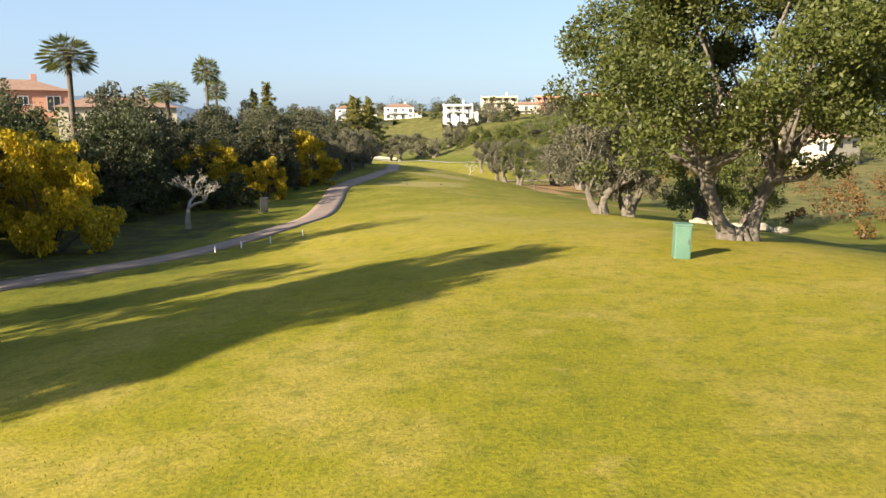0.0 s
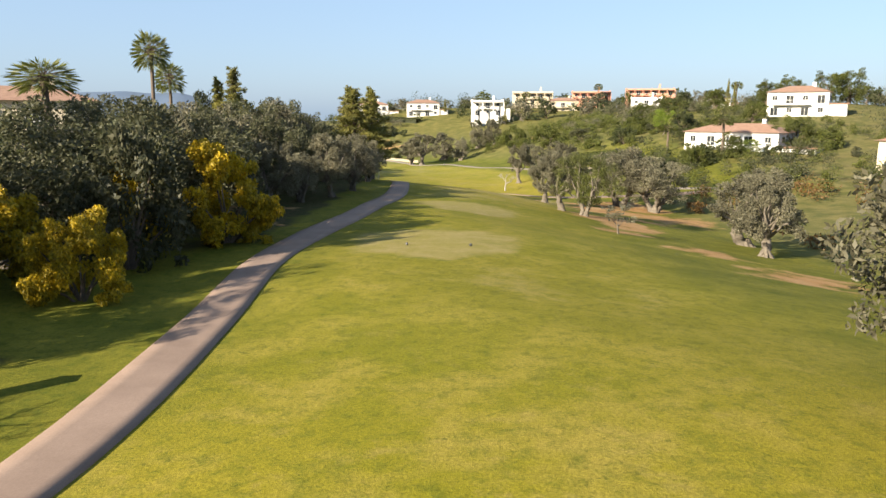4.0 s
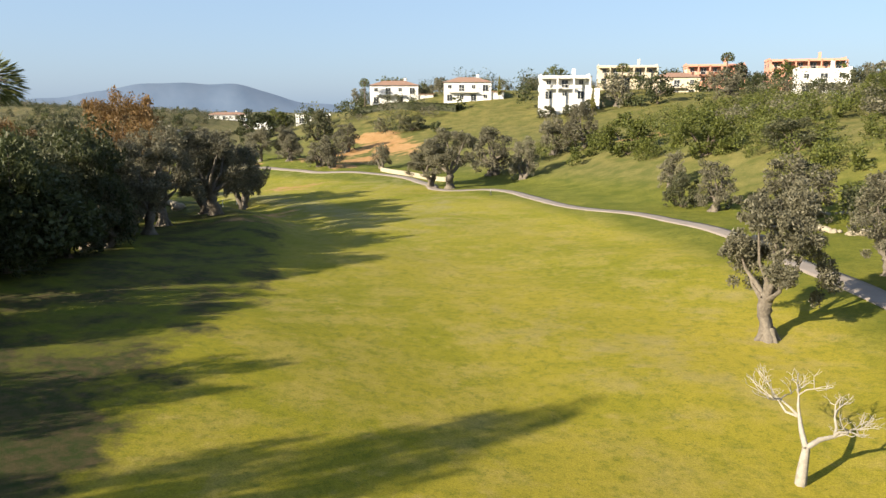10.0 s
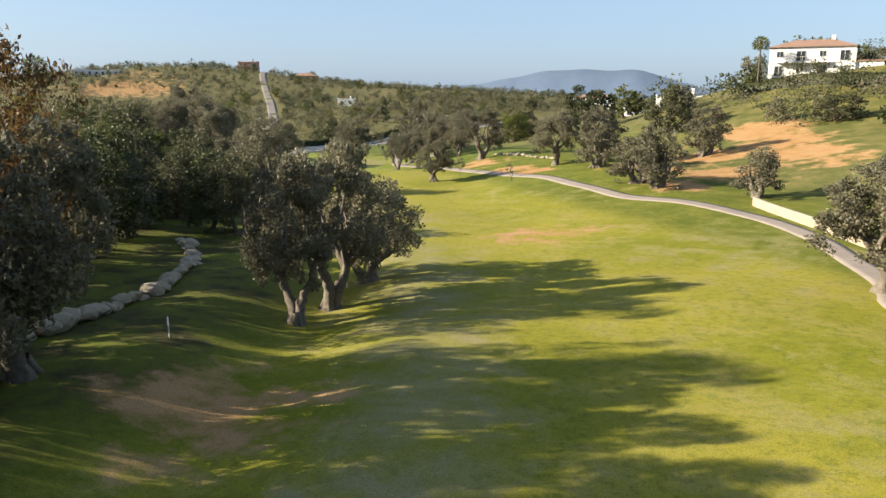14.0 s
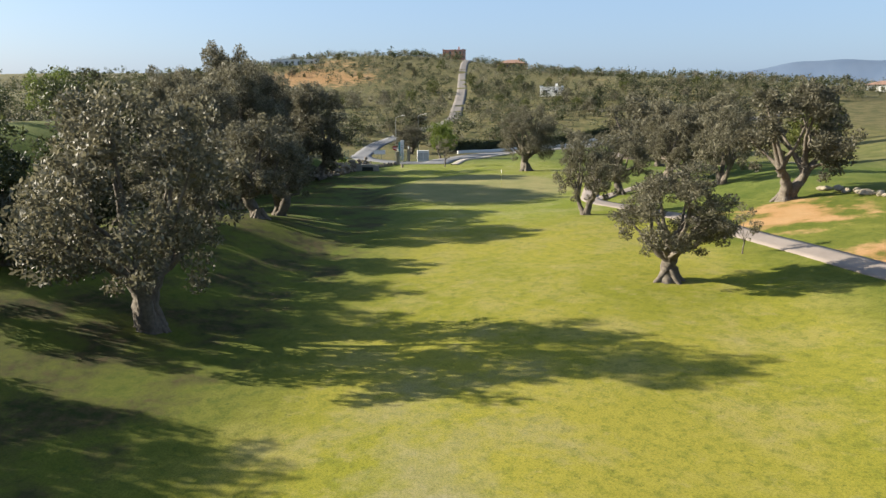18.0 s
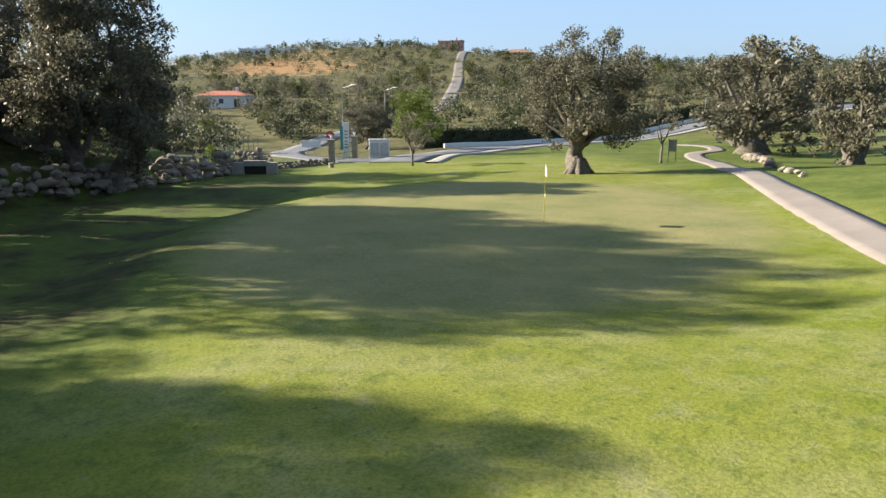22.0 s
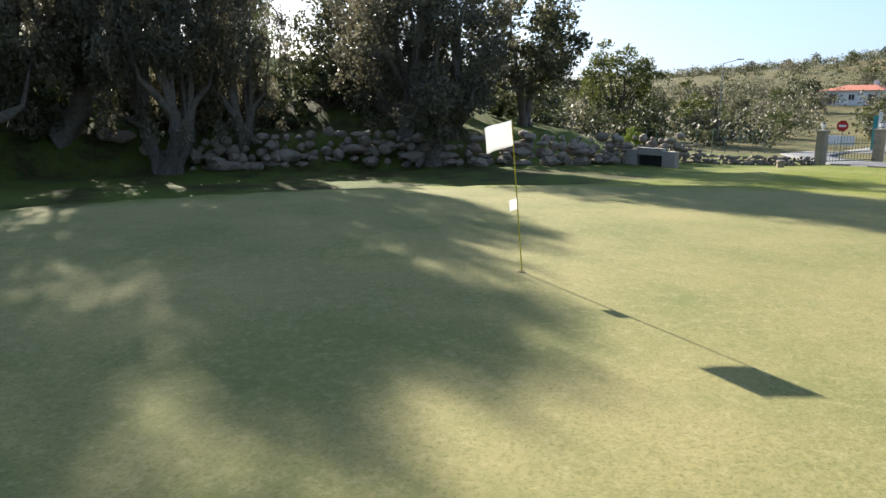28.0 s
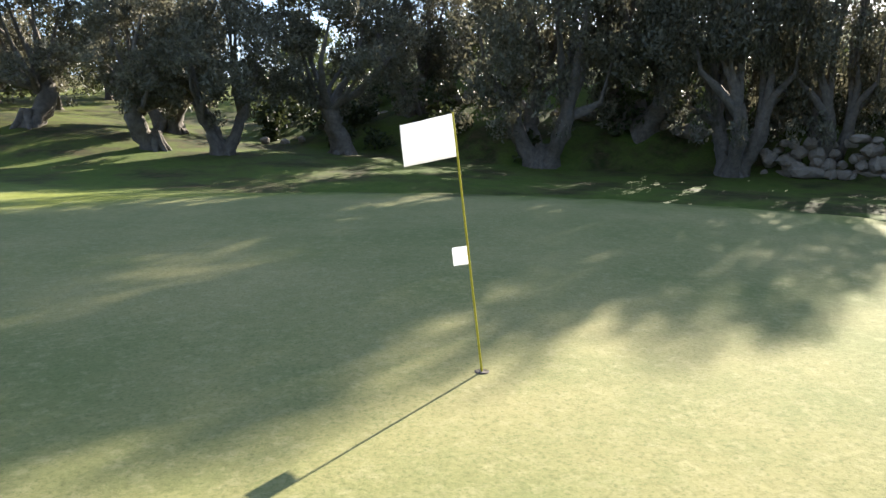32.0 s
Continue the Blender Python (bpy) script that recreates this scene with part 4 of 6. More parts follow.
for x, y, h, r in ((-172.1, 341.5, 7.6, 3.0), (-178.5, 347, 6.2, 3.0), (-180, 277.5, 9, 4), (-104.5, 261.4, 7.0, 2.6), (48.2, 215.2, 6.5, 3.4), (55.9, 178.5, 3.4, 2.4)):
    plant(LIMES, "young_tree", x, y, h, r, 6.0, 2.6, "young tree with fresh yellow-green leaves", "tree")
for x, y, h, r in ((-44.5, 203.5, 13.6, 4.4), (-47.5, 212.5, 15.0, 4.8), (-52, 221.5, 14.4, 4.2), (-60, 190, 9.5, 4.4), (-46, 181, 9.5, 3.8), (-63, 226, 10, 4), (-52, 197, 11, 4.2)):
    plant(BROWNS, "autumn_tree", x, y, h, r, 9.0, 4.2, "tall tree with brown autumn leaves", "tree")
for x, y, h, r in ((16.2, 162, 3.9, 1.2), (-83.1, 301.6, 3.3, 0.8), (-70.2, 296.1, 2.5, 0.6), (-142, 346.4, 6.6, 2.2), (-155.7, 331, 4.9, 2.0), (11.1, 86, 2.6, 1.5)):
    plant(SAPLINGS, "sapling", x, y, h, r, 3.4, 1.1, "thin young olive with few leaves on grass", "tree")
for x, y, h, r in ((14, 256.8, 7.4, 5.0), (22.5, 241, 7.0, 5.0), (30.6, 229.7, 4.4, 4.3), (14.5, 215.7, 4.2, 2.3), (-64, 341, 9, 5.2), (-90.6, 362.6, 11, 7.0), (-35, 337, 4.5, 4.6), (-129, 398, 9, 5), (-121, 378.7, 8, 4.2),
                   (2, 333, 3.6, 3.0), (8.5, 331.5, 3.2, 3.0), (13.5, 334, 3.6, 3.0), (42.8, 172.8, 5.5, 3.2), (46, 176, 4.5, 3.0), (52.3, 178.6, 5.5, 3.4), (62.3, 184, 5.0, 3.4), (67.6, 184, 6.0, 4.0), (71.3, 179.1, 5.0, 3.0), (51.2, 209.4, 6.5, 3.8), (55, 199.4, 5.0, 3.0), (37, 169, 4.0, 2.6), (32.5, 167.8, 4.2, 2.8), (58, 172, 3.4, 2.8), (38, 214, 5.0, 3.5), (44, 228, 5.0, 4.0), (33, 190, 3.0, 2.4), (-20, 84, 5.8, 3.2), (-22, 92, 6.6, 3.8), (-24, 101, 6.8, 3.8), (-17.5, 96.5, 5, 2.6), (-14.5, 60.5, 6.4, 2.6), (-23, 78, 6, 3)):
    plant(BUSHES, "bush", x, y, h, r, 4.0, 2.5, "broad uneven evergreen bush", "bush", parts=("branch", "crown"))
for x, y, h, r in ((-31.7, 172.8, 5.8, 5.0), (-14.9, 114.8, 5.2, 2.3), (-13.8, 118.6, 4.6, 2.0), (-18.9, 140.2, 4.2, 2.1), (-36, 166, 6, 4.5), (-27, 160, 4.5, 3.2), (-21, 46, 4.4, 3.0), (-23, 40, 4.6, 3.2), (-14.6, 48.6, 2.5, 1.9), (-17.4, 48.4, 2.9, 2.2), (-20.4, 48.8, 3.2, 2.4), (-24, 47.4, 3.6, 2.8), (-19.4, 41.5, 2.4, 2.0), (-152.8, 295.6, 3.4, 2.6), (-156.2, 298.4, 3.6, 2.8), (-149.6, 293.6, 3.6, 2.6), (-159.5, 301.0, 3.6, 2.8)):
    plant(DARK_BUSHES, "bush", x, y, h, r, 4.0, 2.5, "dark dense evergreen bush in shade", "bush", parts=("branch", "crown"))
for x, y, h, r in ((-18.2, 55.6, 4.6, 2.9), (-13.8, 55.4, 3.4, 1.7), (-12.2, 66.2, 5.2, 2.6), (-17.5, 31.5, 5.6, 2.6), (-21, 36, 5.6, 3.0), (-15.6, 64, 4.4, 1.8)):
    plant(MIMOSAS, "mimosa", x, y, h, r, 4.0, 2.5, "mimosa shrub hung with yellow blossom", "shrub", "mimosas by the path", parts=("branch", "crown"))
plant(LIME_BUSHES, "bush", -165.4, 317.1, 2.1, 1.0, 4.0, 2.5, "bright lime-green shrub growing beside the stone wall", "bush", parts=("branch", "crown"))
for x, y, top, r in ((-33.8, 66.5, 6.0, 2.7), (-32.5, 85.8, 3.4, 2.7), (-37.4, 116.1, 8.0, 2.4), (-37.8, 121.8, 5.3, 2.1)):
    g = ground(x, y)
    plant(PALMS, "palm_tree", x, y, top - g, r, 11.0, 2.2, "fan palm with a shaggy crown and slim trunk", "palm tree", "palms behind the bushes")
dead = tagged(put("dead_tree", BARES[0], None, Matrix.Translation((5.9, 156.2, ground(5.9, 156.2)))), "dead bare pale tree with forked branches on the fairway", "tree")
bare = tagged(put("bare_tree", BARES[0], None, Matrix.Translation((-14.4, 40.0, ground(-14.4, 40.0)))), "leafless small tree beside the cart path", "tree")

for x, y, h, r in ((73.2, 243.2, 8.5, 0.9), (75, 243, 7.5, 0.8), (-28.3, 117.4, 12.4, 2.8), (-31.2, 120, 11.4, 2.6), (14, 330, 7, 0.9), (-12, 366, 7, 0.9)):
    plant(CONIFERS, "cypress", x, y, h, r, 11.0, 2.3, "slim dark evergreen rising among the gardens", "tree", "cypresses")
THICK_TREES = [olive_kind(43, DARK_LEAF, DARK_BARK, 9.0, 3.4, 15000, 0.3, 1, 0.35, 0.1, 15, "thick")]
for x, y, h, r in ((-16.0, 4.5, 13.3, 2.9), (-19.5, -0.4, 13.4, 3.0)):
    plant(THICK_TREES, "shade_tree", x, y, h, r, 9.0, 3.4, "tall thick-leaved tree beside the first tee", "tree", "dark trees of the shaded side")
FAR_TREES = [olive_kind(44, OLIVE_LEAF, BARK, 6.0, 2.9, 1900, 0.34, 1, 0.25, 0.03, 9, "far", aspect=0.6), olive_kind(45, DARK_LEAF, DARK_BARK, 6.0, 2.9, 1900, 0.34, 1, 0.25, 0.03, 9, "far", aspect=0.6), olive_kind(46, SCRUB_LEAF, BARK, 6.0, 2.9, 1900, 0.34, 1, 0.25, 0.03, 9, "far", aspect=0.6), olive_kind(47, GREEN_LEAF, DARK_BARK, 6.0, 2.9, 1900, 0.34, 1, 0.25, 0.03, 9, "far", aspect=0.6)]
# ---- woods and scrub beyond the course ----
def thicket(name, spots, leaf, cards, card, label):
    """Many bushes or tree tops as one stuff object: each spot is x, y, height, reach."""
    rng = np.random.default_rng(len(spots))
    vs, n = [], 0
    zs = heights([p[0] for p in spots], [p[1] for p in spots])
    for (x, y, h, r), z in zip(spots, zs):
        cent, rad = clump_crown(rng, 0.0, h, r, 7, 0.75)
        v, q = leaves(rng, cent, np.array(rad) * 1.25, cards, card * (0.8 + 0.4 * rng.random()), 0.6, 0.0, 0.45)
        vs.append(v + np.array((x, y, z - 0.1)))
        n += len(q)
    v = np.concatenate(vs)
    return tagged(put(name, quick_mesh(name, v, np.arange(n * 4).reshape(-1, 4), leaf)), label, "vegetation", kind="stuff")


def scatter(seed, n, accept, h0, h1, xr, yr, tries=60000):
    rng = np.random.default_rng(seed)
    x, y = rng.uniform(*xr, tries), rng.uniform(*yr, tries)
    s, lat = along(x, y)
    ok = accept(x, y, s, lat, rng)
    x, y = x[ok][:n], y[ok][:n]
    h = rng.uniform(h0, h1, len(x))
    return [(a, b, c, c * (0.5 + 0.25 * rng.random())) for a, b, c in zip(x, y, h)]


def patchy(x, y, k=0.02):
    return np.sin(x * k + 2 * np.sin(y * k * 0.7)) * np.sin(y * k * 1.3 + 1.0 + np.sin(x * k * 0.9))


def off_road(x, y):
    """True away from the road up the far hill and the road past the gate."""
    d = np.full(len(x), 1e9)
    for line in (FAR_ROAD, GATE_ROAD, GATE_DRIVE):
        p = smooth_line(line, 6.0)
        d = np.minimum(d, np.min(np.hypot(x[:, None] - p[:, 0], y[:, None] - p[:, 1]), axis=1))
    u = np.clip((-185 - x) / 106, 0, 1)
    view = np.hypot(x + 185 + 106 * u, y - 332 - 28.2 * u)  # open meadow below the farmhouse
    return (d > 4.5) & (view > 3.0)


HOUSE_SPOTS = [(6.7, 341), (-22.5, 371), (-48, 380), (30, 392), (42, 368), (65, 392), (96, 388), (72, 335), (98, 330), (58, 190), (84, 222), (-291, 360), (-465, 441), (-386, 541), (-263, 456), (20, 330), (-20, 356), (-46, 364)]
GATE_ROAD = [(-162, 333), (-168, 340), (-172.5, 350), (-176, 362), (-178, 373), (-177.5, 393), (-174, 415), (-172, 445), (-176, 480)]
GATE_DRIVE = [(-163, 335), (-170, 331.4), (-181, 331), (-192, 335), (-204, 343), (-216, 353), (-226, 368)]
FAR_ROAD = [(-228, 372), (-238, 389), (-247, 399), (-261, 410), (-307, 446), (-363, 488), (-408, 523), (-453, 561), (-500, 600)]


def hill_west(x, y, s, lat, rng):
    away = np.hypot(x + 60, y - 210)
    return (away > 150) & (x < -175) & ((patchy(x, y, 0.035) > -0.35) | (rng.random(len(x)) < 0.25)) & off_road(x, y) & (np.hypot(x + 170, y - 330) > 22)


def hill_near_west(x, y, s, lat, rng):
    return hill_west(x, y, s, lat, rng) & (np.hypot(x + 120, y - 310) < 240)


def hill_north(x, y, s, lat, rng):
    return (lat > 62) & (y > 190) & (x > -110) & (patchy(x, y, 0.045) > 0.12) & (np.hypot((x - 5) / 45, (y - 312) / 26) > 1)


def left_wood(x, y, s, lat, rng):
    return (lat < -25) & (lat > -75) & (s > 128) & (s < 345) & (np.hypot(x + 95, y - 233) > 15)


def left_garden(x, y, s, lat, rng):
    return (lat < -24) & (lat > -70) & (s > 20) & (s < 130) & (np.hypot(x + 54, y - 102) > 22)


def right_bank(x, y, s, lat, rng):
    return (lat > 30) & (lat < 75) & (s > 20) & (s < 135) & (patchy(x, y, 0.09) > 0.05)


def skyline(x, y, s, lat, rng):
    away = np.hypot(x + 60, y - 200)
    return (away > 420) & (away < 1500) & (patchy(x, y, 0.015) > -0.3) & off_road(x, y)


for seed, leaf, n, low, high, label in ((1, SCRUB_LEAF, 2600, 2.0, 4.8, "grey-green scrub over the far hillside"), (31, DARK_LEAF, 1900, 2.0, 5.0, "dark evergreen bushes over the far hillside"), (32, OLIVE_LEAF, 1300, 2.4, 5.0, "grey olives over the far hillside")):
    thicket("scrub", scatter(seed, n, hill_west, low, high, (-640, -170), (230, 760)), leaf, 66, 0.5, label)
thicket("scrub_near_gate", scatter(2, 420, hill_near_west, 2.0, 4.8, (-340, -170), (270, 520)), SCRUB_LEAF, 130, 0.32, "mixed scrub beyond the gate")
thicket("olives_near_gate", scatter(33, 300, hill_near_west, 2.4, 5.2, (-340, -170), (270, 520)), OLIVE_LEAF, 150, 0.3, "grey olives beyond the gate")
thicket("evergreens_near_gate", scatter(34, 240, hill_near_west, 2.0, 5.0, (-340, -170), (270, 520)), DARK_LEAF, 150, 0.3, "dark evergreen bushes beyond the gate")
thicket("far_woods", scatter(3, 3600, skyline, 3.2, 6.5, (-1400, 1100), (100, 1700)), DARK_LEAF, 40, 1.1, "distant dark woods along the skyline")
thicket("hillside_garden_trees", scatter(4, 260, hill_north, 2.5, 7.0, (-110, 190), (190, 460)), SCRUB_LEAF, 300, 0.36, "garden trees and bushes among the hillside houses")
thicket("hillside_olives", scatter(5, 170, hill_north, 3.0, 6.5, (-110, 190), (190, 460)), OLIVE_LEAF, 300, 0.34, "olive trees among the hillside houses")
def slope_bushes(x, y, s, lat, rng):
    return (lat > 44) & (lat < 95) & (s > 196) & (s < 248) & (patchy(x, y, 0.11) > -0.55)


def crest_gardens(x, y, s, lat, rng):
    return (lat > 70) & (y > 320) & (x > -100) & (np.hypot((x - 5) / 40, (y - 312) / 26) > 1)


def villa_gardens(x, y, s, lat, rng):
    ok = (lat > 34) & (lat < 100) & (y > 140) & (y < 235) & (patchy(x, y, 0.16) > -0.25)
    for q in HOUSE_SPOTS:
        ok &= np.hypot(x - q[0], y - q[1]) > 11.5
    return ok


thicket("villa_gardens", scatter(35, 150, villa_gardens, 1.4, 4.2, (25, 110), (140, 235)), GREEN_LEAF, 420, 0.22, "mixed garden shrubs round the villas")
thicket("villa_hedges", scatter(36, 110, villa_gardens, 1.6, 4.6, (25, 110), (140, 235)), SCRUB_LEAF, 420, 0.22, "grey-green garden trees round the villas")
thicket("slope_bushes", scatter(9, 150, slope_bushes, 2.0, 5.0, (-20, 110), (190, 330)), GREEN_LEAF, 560, 0.27, "thick evergreen bushes on the slope above the path")
thicket("crest_trees", scatter(10, 240, crest_gardens, 3.0, 9.0, (-100, 190), (320, 460)), DARK_LEAF, 120, 0.7, "dark trees between the houses on the crest")
thicket("underwood", scatter(6, 90, left_wood, 2.0, 5.5, (-200, 0), (120, 330)), DARK_LEAF, 420, 0.3, "dark underwood on the shaded side of the fairway")
thicket("garden_shrubs", scatter(7, 210, left_garden, 2.5, 7.5, (-80, -10), (10, 140)), GREEN_LEAF, 420, 0.3, "garden shrubs and trees behind the cart path")
thicket("dry_scrub", scatter(8, 110, right_bank, 1.0, 4.2, (20, 90), (20, 150)), BROWN_LEAF, 150, 0.3, "low dry scrub in the hollow beside the tees")

def bank_wood(x, y, s, lat, rng):
    return (lat < -35) & (lat > -75) & (s > 318) & (s < 425) & (np.abs(np.arctan2(y - 321, x + 118) + 2.62) > 0.06)


def foot_scrub(x, y, s, lat, rng):
    return (lat < -29) & (lat > -44) & (s > 340) & (s < 405)


thicket("bank_trees", scatter(11, 26, bank_wood, 4.0, 8.0, (-215, -90), (225, 340)), DARK_LEAF, 700, 0.34, "dark trees crowding the bank behind the green")
thicket("bank_undergrowth", scatter(12, 130, foot_scrub, 1.0, 2.8, (-215, -90), (225, 340)), DARK_LEAF, 240, 0.28, "ivy and scrub hanging over the rock wall")
rng_row = random.Random(5)
for k in range(30):
    s_at = 140 + k * 7.2
    i = int(np.argmin(np.abs(LINE_S - s_at)))
    lat = -(27 + rng_row.random() * 16)
    x, y = LINE[i][0] + LINE_T[i][1] * lat, LINE[i][1] - LINE_T[i][0] * lat
    if math.hypot(x + 95, y - 233) > 14 and 168 < s_at < 322:
        hh = (6.6 + 3.0 * rng_row.random()) * (0.78 if s_at > 275 else 0.85 if s_at < 228 else 0.95)
        plant(DARK_TREES if rng_row.random() < 0.35 else BROWNS if s_at < 228 and rng_row.random() < 0.4 else OLIVES, "shade_tree", x, y, hh, hh * 0.42, 7.5, 3.0, "dense evergreen tree in the wood beside the fairway", "tree", "trees of the shaded wood")
for k in range(34):
    s_at = 136 + k * 6.1
    i = int(np.argmin(np.abs(LINE_S - s_at)))
    lat = -(23.5 + rng_row.random() * 5)
    x, y = LINE[i][0] + LINE_T[i][1] * lat, LINE[i][1] - LINE_T[i][0] * lat
    hh = (6.6 + 2.0 * rng_row.random()) * (0.74 if s_at > 275 else 0.74 if s_at < 225 else 0.95)
    if s_at < 172 or s_at > 322:
        continue
    plant(DARK_TREES if rng_row.random() < 0.5 else OLIVES, "shade_tree", x, y, hh, hh * 0.42, 7.5, 3.0, "evergreen tree at the edge of the shaded wood", "tree", "trees of the shaded wood")

# close rows that keep the shaded side of the hole dark
for x0, y0, x1, y1, n, h in ((-22, 23, -27, 40, 6, 6.6), (-20, 44, -23, 52, 3, 7.6), (-18.5, 71, -17.5, 88, 6, 6.3), (-17.8, 91, -18.5, 110, 6, 7.0), (-20.5, 114, -22.5, 132, 6, 5.0), (-29, 160, -31.2, 171, 4, 5.4), (-32, 174, -36, 189, 5, 7.6)):
    for k in range(n):
        x, y = x0 + (x1 - x0) * k / (n - 1) + rng_row.uniform(-0.7, 0.7), y0 + (y1 - y0) * k / (n - 1) + rng_row.uniform(-0.6, 0.6)
        hh = h * rng_row.uniform(0.88, 1.1)
        plant(((DARK_TREES, DUSK_TREES, DUSK_TREES) if y < 60 or y > 112 else (DUSK_TREES, OLIVES, DUSK_TREES))[k % 3], "shade_tree", x, y, hh, hh * 0.38, *((5.8, 2.6) if k % 3 == 1 and 60 < y < 112 else (8.6, 3.4)), "dense evergreen tree in the belt beside the path", "tree", "trees of the shaded wood")

# single trees of the far slopes
for seed, n, accept, h0, h1, xr, yr, label, grp in (
        (21, 90, hill_near_west, 3.2, 6.2, (-330, -172), (270, 520), "rounded evergreen tree on the slope beyond the gate", "trees beyond the gate"),
        (22, 80, hill_west, 3.2, 6.0, (-520, -190), (280, 640), "grey-green tree on the far hillside", "trees of the far hillside"),
        (23, 60, hill_north, 4.0, 8.0, (-110, 170), (200, 440), "garden tree among the hillside villas", "trees among the villas"),
        (24, 34, crest_gardens, 5.0, 9.5, (-100, 160), (325, 430), "dark garden tree beside the villas on the crest", "trees among the villas")):
    for x, y, h, r in scatter(seed, n, accept, h0, h1, xr, yr):
        if min(math.hypot(x - q[0], y - q[1]) for q in HOUSE_SPOTS) > 9:
            plant(FAR_TREES, "tree", x, y, h, h * 0.5, 6.0, 2.9, label, "tree", grp)

# hedges
def hedge(name, points, width, height, leaf, label):
    p = smooth_line(points, 0.5)
    rng = np.random.default_rng(len(p))
    t = np.gradient(p, axis=0)
    t /= np.hypot(t[:, 0], t[:, 1])[:, None]
    side = np.column_stack([t[:, 1], -t[:, 0]])
    z = heights(p[:, 0], p[:, 1])
    n = int(len(p) * 0.5 * height * 90)
    k, u, w = rng.integers(len(p), size=n), rng.random(n), rng.random(n)
    edge = rng.random(n) < 0.62
    lat = np.where(edge, np.where(rng.random(n) < 0.5, -0.5, 0.5), w - 0.5) * width
    up = np.where(edge, u * height, height)
    c = np.column_stack([p[k, 0] + side[k, 0] * lat, p[k, 1] + side[k, 1] * lat, z[k] + up]) + rng.normal(size=(n, 3)) * 0.09
    v, q = leaves(rng, c, np.full(n, 0.12), n, 0.3, 0.55, 0.0, 0.1)
    hedge_ob = tagged(new(name), label, "hedge")
    put("foliage", quick_mesh(name, v, q, leaf), hedge_ob)
    rows = [np.column_stack([p + side * width * 0.42 * a, z + b]) for a, b in ((-1, -0.2), (-1, height * 0.93), (1, height * 0.93), (1, -0.2))]
    vv = np.stack(rows, 1).reshape(-1, 3)
    qq = [(i * 4 + j, i * 4 + j + 1, i * 4 + j + 5, i * 4 + j + 4) for i in range(len(p) - 1) for j in range(3)]
    put("core", quick_mesh(name + "_core", vv, qq, DARK_LEAF), hedge_ob)
    return hedge_ob


hedge("hedge", [(-184, 351), (-182.5, 362), (-184, 374), (-183.5, 394), (-180, 416), (-178, 444)], 1.4, 2.3, DARK_LEAF, "long clipped dark hedge beyond the road")
hedge("hedge", [(27, 205), (32.5, 199), (35, 191), (36, 182), (37.5, 170)], 3.0, 2.2, GREEN_LEAF, "clipped garden hedge above a stone wall")
hedge("hedge", [(-46, 62), (-40, 70), (-34, 78)], 1.5, 2.2, GREEN_LEAF, "clipped garden hedge in front of a villa")
hedge("hedge", [(-58, 368), (-46, 366), (-34, 360), (-24, 354)], 2.0, 2.0, DARK_LEAF, "dark hedge on the crest before the villas")

